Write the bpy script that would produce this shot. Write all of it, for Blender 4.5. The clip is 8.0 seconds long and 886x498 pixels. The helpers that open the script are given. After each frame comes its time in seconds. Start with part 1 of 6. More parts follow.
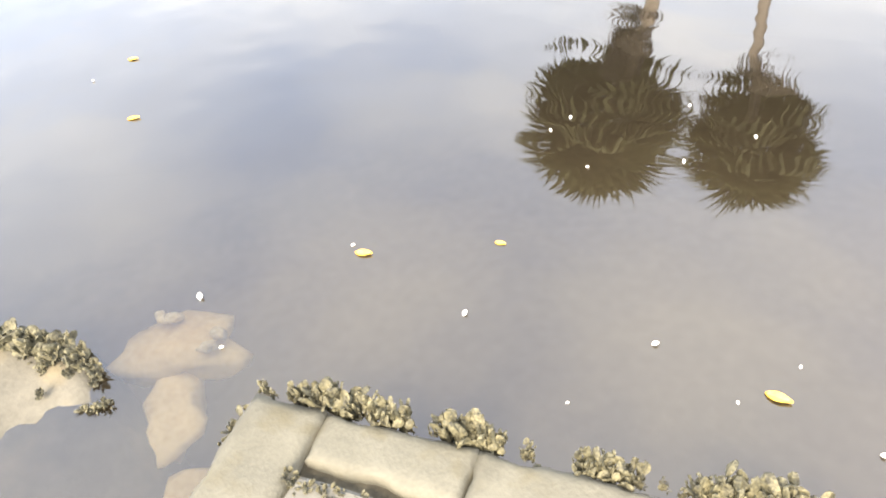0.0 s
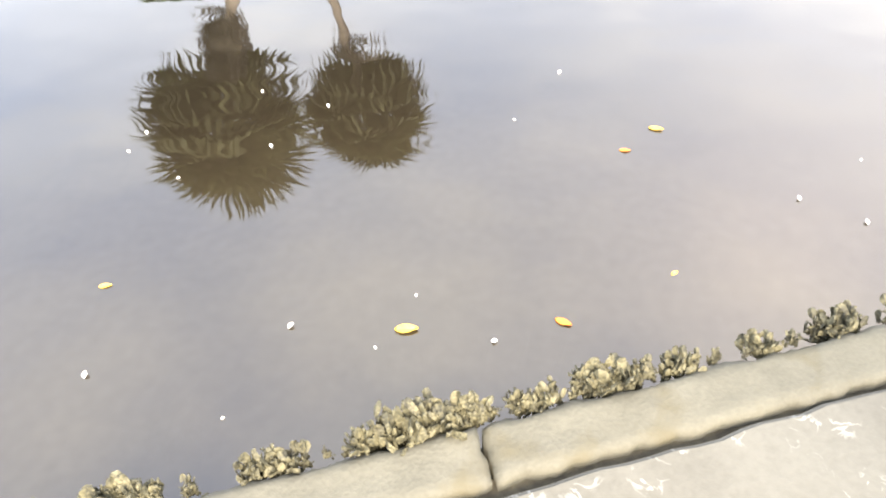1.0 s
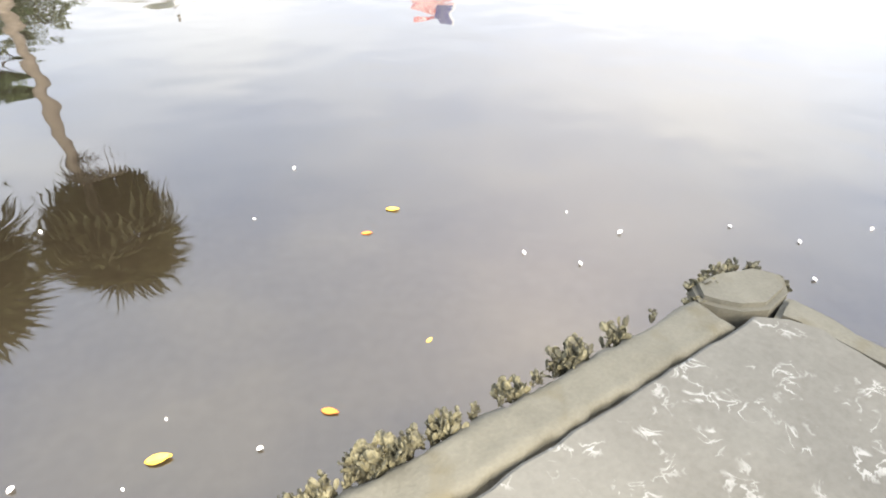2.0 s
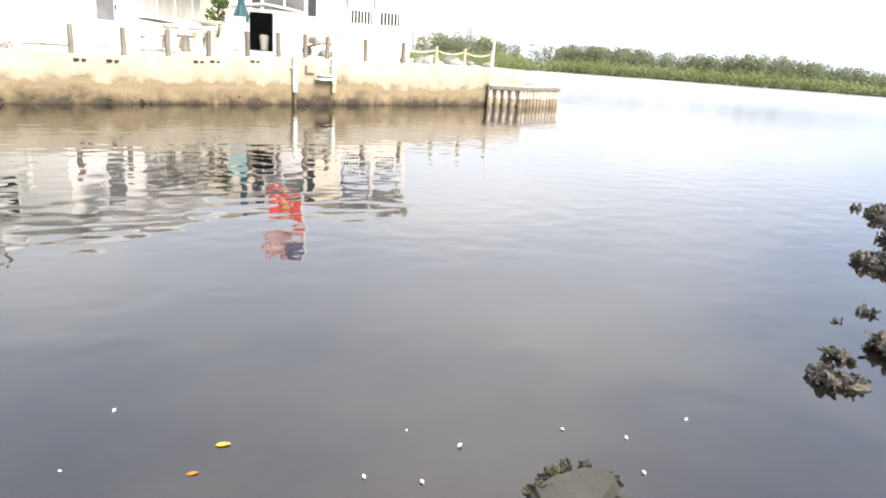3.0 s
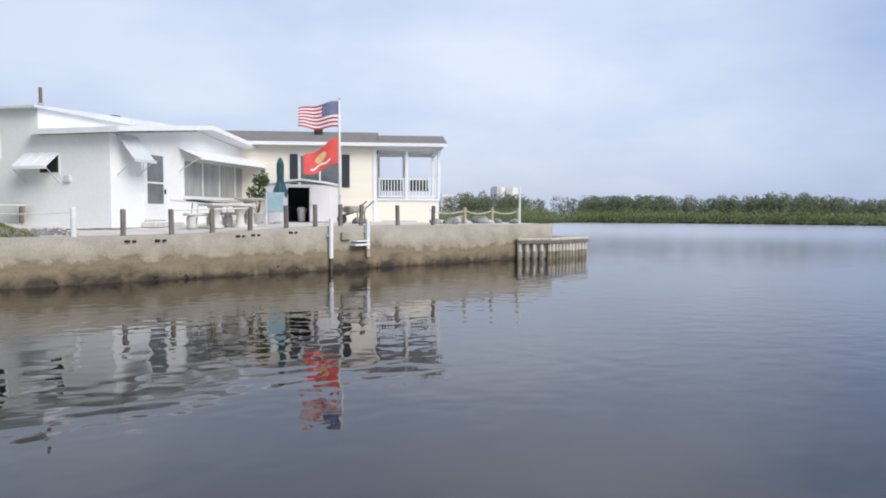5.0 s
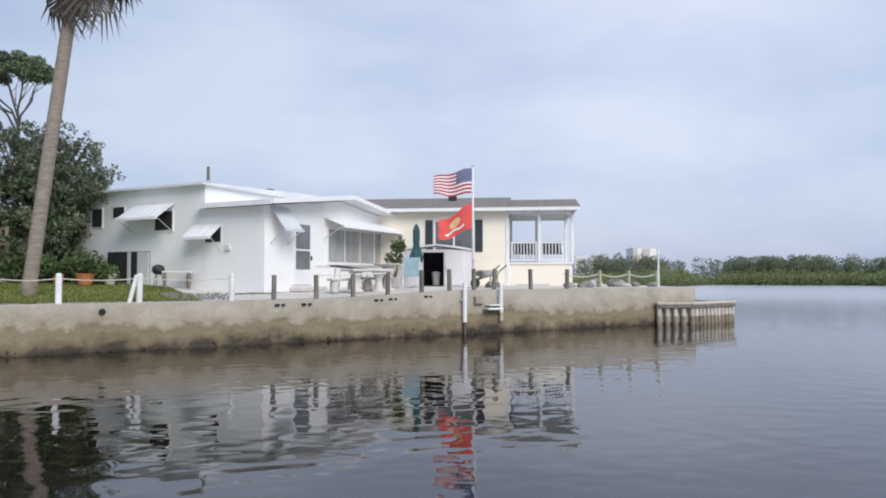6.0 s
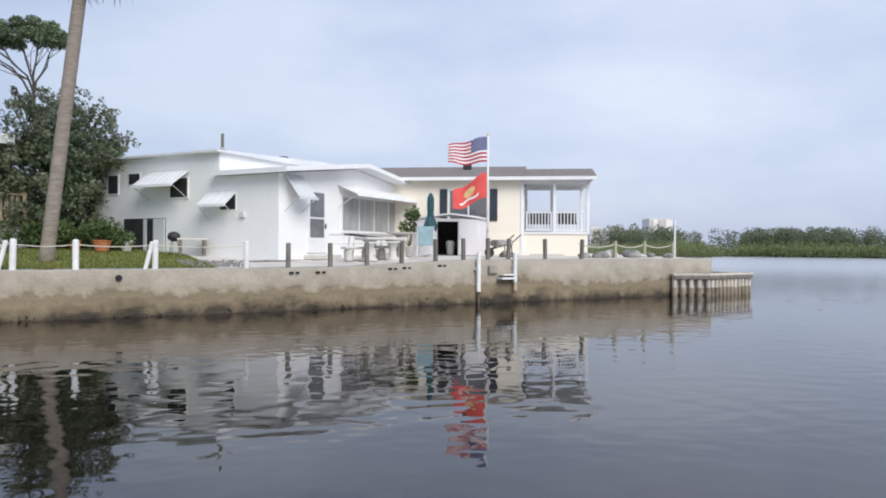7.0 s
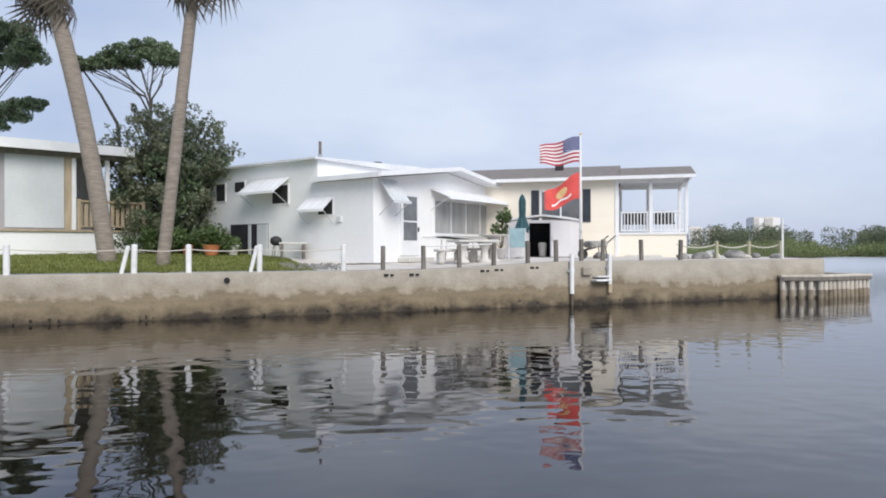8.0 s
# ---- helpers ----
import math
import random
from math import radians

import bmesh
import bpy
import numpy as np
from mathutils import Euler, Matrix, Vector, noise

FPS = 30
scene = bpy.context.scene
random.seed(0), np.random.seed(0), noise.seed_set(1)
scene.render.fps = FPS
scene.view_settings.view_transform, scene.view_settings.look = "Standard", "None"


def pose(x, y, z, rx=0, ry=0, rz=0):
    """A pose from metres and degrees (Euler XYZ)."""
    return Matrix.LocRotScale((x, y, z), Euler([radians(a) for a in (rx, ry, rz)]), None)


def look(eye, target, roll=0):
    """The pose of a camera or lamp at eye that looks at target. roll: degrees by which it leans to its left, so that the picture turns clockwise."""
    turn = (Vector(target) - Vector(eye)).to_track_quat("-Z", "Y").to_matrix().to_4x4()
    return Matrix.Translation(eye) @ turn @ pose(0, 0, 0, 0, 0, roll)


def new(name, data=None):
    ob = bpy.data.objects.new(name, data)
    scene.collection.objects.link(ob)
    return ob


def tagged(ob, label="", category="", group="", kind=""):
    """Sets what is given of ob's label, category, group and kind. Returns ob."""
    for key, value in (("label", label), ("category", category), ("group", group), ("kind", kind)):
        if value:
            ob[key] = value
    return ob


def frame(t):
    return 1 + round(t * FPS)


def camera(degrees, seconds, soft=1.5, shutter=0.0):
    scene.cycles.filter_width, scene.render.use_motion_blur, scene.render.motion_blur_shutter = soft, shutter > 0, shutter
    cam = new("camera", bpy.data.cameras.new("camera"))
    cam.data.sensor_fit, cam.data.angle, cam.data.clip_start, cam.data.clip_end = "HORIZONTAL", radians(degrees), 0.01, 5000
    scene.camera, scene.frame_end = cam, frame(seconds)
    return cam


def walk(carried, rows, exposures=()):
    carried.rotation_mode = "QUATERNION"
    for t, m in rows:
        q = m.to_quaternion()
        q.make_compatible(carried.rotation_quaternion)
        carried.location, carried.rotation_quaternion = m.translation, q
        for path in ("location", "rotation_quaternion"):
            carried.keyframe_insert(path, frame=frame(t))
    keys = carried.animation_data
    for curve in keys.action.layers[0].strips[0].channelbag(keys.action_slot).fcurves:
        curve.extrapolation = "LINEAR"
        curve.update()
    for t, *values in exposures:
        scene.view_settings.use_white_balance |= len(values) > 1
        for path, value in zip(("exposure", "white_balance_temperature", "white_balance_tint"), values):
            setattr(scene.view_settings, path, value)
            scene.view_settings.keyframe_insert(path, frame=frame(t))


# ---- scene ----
# ---- the camera and its walk ----
cam = camera(67.2, 8.0, soft=1.9)


def view(x, y, z, yaw, pitch, roll):
    a, b = radians(yaw), radians(pitch)
    ahead = Vector((-math.sin(a) * math.cos(b), math.cos(a) * math.cos(b), math.sin(b)))
    return look((x, y, z), Vector((x, y, z)) + ahead, roll)


walk(cam, [
    (0.0, view(-0.307, -0.008, 1.698, 49.609, -41.793, -8.192)),
    (0.5, view(-0.206, 0.057, 1.682, 30.95, -44.048, -5.271)),
    (1.0, view(-0.115, 0.092, 1.665, 12.645, -44.778, -2.974)),
    (1.5, view(-0.064, 0.093, 1.646, -1.291, -42.073, 0.49)),
    (1.7, view(-0.044, 0.09, 1.645, -6.2, -40.15, 1.45)),
    (2.8, view(0.072, 0.0, 1.622, -21.55, -21.08, 4.9)),
    (3.0, view(0.083, -0.022, 1.63, -23.79, -16.05, 4.02)),
    (3.5, view(0.066, -0.045, 1.638, -27.33, -5.5, 2.95)),
    (4.0, view(0.056, -0.056, 1.66, -27.27, -4.61, 2.43)),
    (4.2, view(0.046, -0.061, 1.651, -27.41, -4.8, 2.52)),
    (5.3, view(0.016, 0.016, 1.686, -16.19, -2.09, -0.62)),
    (5.5, view(0.011, 0.006, 1.693, -13.58, -1.52, -0.81)),
    (6.0, view(-0.005, -0.028, 1.709, -9.07, 2.47, -0.1)),
    (6.5, view(0.0, 0.0, 1.7, -8.04, -0.54, 0.14)),
    (7.0, view(0.015, 0.051, 1.705, -7.84, -0.17, 0.37)),
    (7.5, view(0.003, 0.026, 1.71, -6.03, -0.43, 0.15)),
    (8.0, view(-0.005, -0.006, 1.696, 0.0, 0.02, -0.11)),
], exposures=[(0.0, 2.78, 8100, 9), (0.5, 2.88, 7950, 9), (1.0, 2.8, 7850, 9), (1.5, 2.6, 7700, 9), (2.0, 2.4, 7650, 8), (2.8, 1.72, 7500, 8), (3.0, 1.42, 7350, 9), (3.2, 0.8, 7100, 10), (3.5, 0.26, 6800, 10), (4.0, 0.1, 6500, 10), (5.5, -0.08, 6150, 10), (6.0, -0.12, 6150, 10), (6.5, -0.08, 6200, 10), (7.0, -0.04, 6200, 10), (8.0, -0.03, 6250, 10)])

# ---- sky and sun ----
world = bpy.data.worlds.new("overcast_sky")
scene.world = world
world.use_nodes = True
wt = world.node_tree
wt.nodes.clear()


def wnode(kind, **inputs):
    n = wt.nodes.new(kind)
    for k, v in inputs.items():
        n.inputs[k].default_value = v
    return n


sky = wt.nodes.new("ShaderNodeTexSky")
sky.sky_type = "NISHITA"
sky.sun_disc = False
sky.sun_elevation, sky.sun_rotation = radians(42), radians(25)
sky.dust_density = 2.0
sky_dim = wt.nodes.new("ShaderNodeVectorMath")
sky_dim.operation = "SCALE"
sky_dim.inputs["Scale"].default_value = 0.11
wt.links.new(sky.outputs[0], sky_dim.inputs[0])
wco = wt.nodes.new("ShaderNodeTexCoord")
wmap = wt.nodes.new("ShaderNodeMapping")
wmap.inputs["Scale"].default_value = (1.0, 1.0, 2.6)
wt.links.new(wco.outputs["Generated"], wmap.inputs[0])
wnoise = wnode("ShaderNodeTexNoise", Scale=1.7, Detail=5.0, Roughness=0.5)
wt.links.new(wmap.outputs[0], wnoise.inputs["Vector"])
wramp = wt.nodes.new("ShaderNodeValToRGB")
wramp.color_ramp.elements[0].position, wramp.color_ramp.elements[0].color = 0.36, (0.40, 0.51, 0.76, 1)
wramp.color_ramp.elements[1].position, wramp.color_ramp.elements[1].color = 0.68, (0.75, 0.82, 0.95, 1)
wt.links.new(wnoise.outputs[0], wramp.inputs[0])
wmix = wt.nodes.new("ShaderNodeMix")
wmix.data_type = "RGBA"
wmix.inputs["Factor"].default_value = 0.86
wt.links.new(sky_dim.outputs[0], wmix.inputs["A"])
wt.links.new(wramp.outputs[0], wmix.inputs["B"])
wbg = wnode("ShaderNodeBackground", Strength=0.97)
wt.links.new(wmix.outputs["Result"], wbg.inputs["Color"])
wout = wt.nodes.new("ShaderNodeOutputWorld")
wt.links.new(wbg.outputs[0], wout.inputs[0])

sun = new("sun", bpy.data.lights.new("sun", "SUN"))
sun.data.energy, sun.data.angle, sun.data.color = 3.25, radians(38), (1.0, 0.935, 0.85)
sun.matrix_world = look((20, -30, 40), (0, 15, 0))


# ---- materials ----
def surface(name, a, b, scale=6.0, fine=60.0, rough=0.8, bump=0.15, metal=0.0, stretch=(1, 1, 1), stain=None, stain_scale=1.2, stain_cut=(0.55, 0.7), vary=0.0, depth=0.02):
    """Two colours mixed by coarse and fine noise in metres, with relief, stains and a shift from piece to piece."""
    m = bpy.data.materials.new(name)
    m.use_nodes = True
    t = m.node_tree
    bsdf = t.nodes["Principled BSDF"]
    co = t.nodes.new("ShaderNodeNewGeometry")
    mp = t.nodes.new("ShaderNodeMapping")
    mp.inputs["Scale"].default_value = stretch
    t.links.new(co.outputs["Position"], mp.inputs[0])

    def noise_at(s, detail=4.0):
        n = t.nodes.new("ShaderNodeTexNoise")
        n.inputs["Scale"].default_value, n.inputs["Detail"].default_value = s, detail
        t.links.new(mp.outputs[0], n.inputs["Vector"])
        return n

    coarse, grain = noise_at(scale), noise_at(fine, 3.0)
    both = t.nodes.new("ShaderNodeMath")
    both.operation = "MULTIPLY_ADD"
    both.inputs[1].default_value = 0.35
    t.links.new(grain.outputs[0], both.inputs[0])
    half = t.nodes.new("ShaderNodeMath")
    half.operation = "MULTIPLY"
    half.inputs[1].default_value = 0.65
    t.links.new(coarse.outputs[0], half.inputs[0])
    t.links.new(half.outputs[0], both.inputs[2])
    ramp = t.nodes.new("ShaderNodeValToRGB")
    ramp.color_ramp.elements[0].position, ramp.color_ramp.elements[0].color = 0.36, (*a, 1)
    ramp.color_ramp.elements[1].position, ramp.color_ramp.elements[1].color = 0.64, (*b, 1)
    t.links.new(both.outputs[0], ramp.inputs[0])
    colour = ramp.outputs[0]
    if stain:
        patch = noise_at(stain_scale, 6.0)
        cut = t.nodes.new("ShaderNodeMapRange")
        cut.inputs["From Min"].default_value, cut.inputs["From Max"].default_value = stain_cut
        t.links.new(patch.outputs[0], cut.inputs["Value"])
        mix = t.nodes.new("ShaderNodeMix")
        mix.data_type = "RGBA"
        mix.inputs["B"].default_value = (*stain, 1)
        t.links.new(cut.outputs[0], mix.inputs["Factor"])
        t.links.new(colour, mix.inputs["A"])
        colour = mix.outputs["Result"]
    if vary:
        info = t.nodes.new("ShaderNodeObjectInfo")
        span = t.nodes.new("ShaderNodeMapRange")
        span.inputs["To Min"].default_value, span.inputs["To Max"].default_value = 1 - vary, 1 + vary
        t.links.new(info.outputs["Random"], span.inputs["Value"])
        tint = t.nodes.new("ShaderNodeVectorMath")
        tint.operation = "SCALE"
        t.links.new(colour, tint.inputs[0])
        t.links.new(span.outputs[0], tint.inputs["Scale"])
        colour = tint.outputs[0]
    t.links.new(colour, bsdf.inputs["Base Color"])
    bsdf.inputs["Roughness"].default_value, bsdf.inputs["Metallic"].default_value = rough, metal
    if bump:
        bp = t.nodes.new("ShaderNodeBump")
        bp.inputs["Strength"].default_value, bp.inputs["Distance"].default_value = bump, depth
        t.links.new(both.outputs[0], bp.inputs["Height"])
        t.links.new(bp.outputs[0], bsdf.inputs["Normal"])
    return m


def foliage(name, a, b, rough=0.6, scale=1.2, through_light=0.2):
    """Leaves: each leaf its own shade, a little light through them."""
    m = bpy.data.materials.new(name)
    m.use_nodes = True
    t = m.node_tree
    bsdf = t.nodes["Principled BSDF"]
    geo = t.nodes.new("ShaderNodeNewGeometry")
    nz = t.nodes.new("ShaderNodeTexNoise")
    nz.inputs["Scale"].default_value = scale
    t.links.new(geo.outputs["Position"], nz.inputs["Vector"])
    add = t.nodes.new("ShaderNodeMath")
    add.operation = "MULTIPLY_ADD"
    add.inputs[1].default_value = 0.5
    t.links.new(geo.outputs["Random Per Island"], add.inputs[0])
    sc = t.nodes.new("ShaderNodeMath")
    sc.operation = "MULTIPLY"
    sc.inputs[1].default_value = 0.5
    t.links.new(nz.outputs[0], sc.inputs[0])
    t.links.new(sc.outputs[0], add.inputs[2])
    ramp = t.nodes.new("ShaderNodeValToRGB")
    ramp.color_ramp.elements[0].position, ramp.color_ramp.elements[0].color = 0.2, (*a, 1)
    ramp.color_ramp.elements[1].position, ramp.color_ramp.elements[1].color = 0.8, (*b, 1)
    t.links.new(add.outputs[0], ramp.inputs[0])
    t.links.new(ramp.outputs[0], bsdf.inputs["Base Color"])
    bsdf.inputs["Roughness"].default_value = rough
    glow = t.nodes.new("ShaderNodeBsdfTranslucent")
    t.links.new(ramp.outputs[0], glow.inputs["Color"])
    mix = t.nodes.new("ShaderNodeMixShader")
    mix.inputs[0].default_value = through_light
    t.links.new(bsdf.outputs[0], mix.inputs[1])
    t.links.new(glow.outputs[0], mix.inputs[2])
    t.links.new(mix.outputs[0], t.nodes["Material Output"].inputs[0])
    return m


def water_material():
    m = bpy.data.materials.new("tidal_water")
    m.use_nodes = True
    t = m.node_tree
    t.nodes.clear()
    geo = t.nodes.new("ShaderNodeNewGeometry")
    mp = t.nodes.new("ShaderNodeMapping")
    mp.inputs["Rotation"].default_value = (0, 0, radians(-12))
    mp.inputs["Scale"].default_value = (0.75, 1.0, 1.0)
    t.links.new(geo.outputs["Position"], mp.inputs[0])
    reach = t.nodes.new("ShaderNodeVectorMath")
    reach.operation = "LENGTH"
    t.links.new(geo.outputs["Position"], reach.inputs[0])

    def ripple(vector, scale, detail, height, near, before=None):
        """One set of ripples, of that height in metres, lower close to the slab."""
        n = t.nodes.new("ShaderNodeTexNoise")
        n.inputs["Scale"].default_value, n.inputs["Detail"].default_value, n.inputs["Roughness"].default_value = scale, detail, 0.45
        t.links.new(vector, n.inputs["Vector"])
        lee = t.nodes.new("ShaderNodeMapRange")
        lee.inputs["From Min"].default_value, lee.inputs["From Max"].default_value = 2.5, 8.0
        lee.inputs["To Min"].default_value, lee.inputs["To Max"].default_value = near, 1.0
        t.links.new(reach.outputs["Value"], lee.inputs["Value"])
        b = t.nodes.new("ShaderNodeBump")
        b.inputs["Distance"].default_value = height
        t.links.new(lee.outputs[0], b.inputs["Strength"])
        t.links.new(n.outputs[0], b.inputs["Height"])
        if before:
            t.links.new(before.outputs[0], b.inputs["Normal"])
        return b

    b1 = ripple(mp.outputs[0], 3.0, 1.0, 0.0085, 0.4)
    b2 = ripple(mp.outputs[0], 0.55, 1.0, 0.008, 0.4, b1)
    fres = t.nodes.new("ShaderNodeFresnel")
    fres.inputs["IOR"].default_value = 1.75
    t.links.new(b2.outputs[0], fres.inputs["Normal"])
    gloss = t.nodes.new("ShaderNodeBsdfGlossy")
    wind = t.nodes.new("ShaderNodeMapRange")
    wind.inputs["From Min"].default_value, wind.inputs["From Max"].default_value = 11, 70
    wind.inputs["To Min"].default_value, wind.inputs["To Max"].default_value = 0.02, 0.24
    t.links.new(reach.outputs["Value"], wind.inputs["Value"])
    t.links.new(wind.outputs[0], gloss.inputs["Roughness"])
    gloss.inputs["Color"].default_value = (0.95, 0.95, 0.97, 1)
    t.links.new(b2.outputs[0], gloss.inputs["Normal"])
    murk = t.nodes.new("ShaderNodeBsdfDiffuse")
    murk.inputs["Color"].default_value = (0.024, 0.019, 0.0135, 1)
    clear = t.nodes.new("ShaderNodeBsdfTransparent")
    clear.inputs["Color"].default_value = (0.83, 0.74, 0.58, 1)
    deep = t.nodes.new("ShaderNodeMixShader")
    deep.inputs[0].default_value = 0.76
    t.links.new(murk.outputs[0], deep.inputs[1])
    t.links.new(clear.outputs[0], deep.inputs[2])
    mix = t.nodes.new("ShaderNodeMixShader")
    t.links.new(fres.outputs[0], mix.inputs[0])
    t.links.new(deep.outputs[0], mix.inputs[1])
    t.links.new(gloss.outputs[0], mix.inputs[2])
    out = t.nodes.new("ShaderNodeOutputMaterial")
    t.links.new(mix.outputs[0], out.inputs[0])
    return m


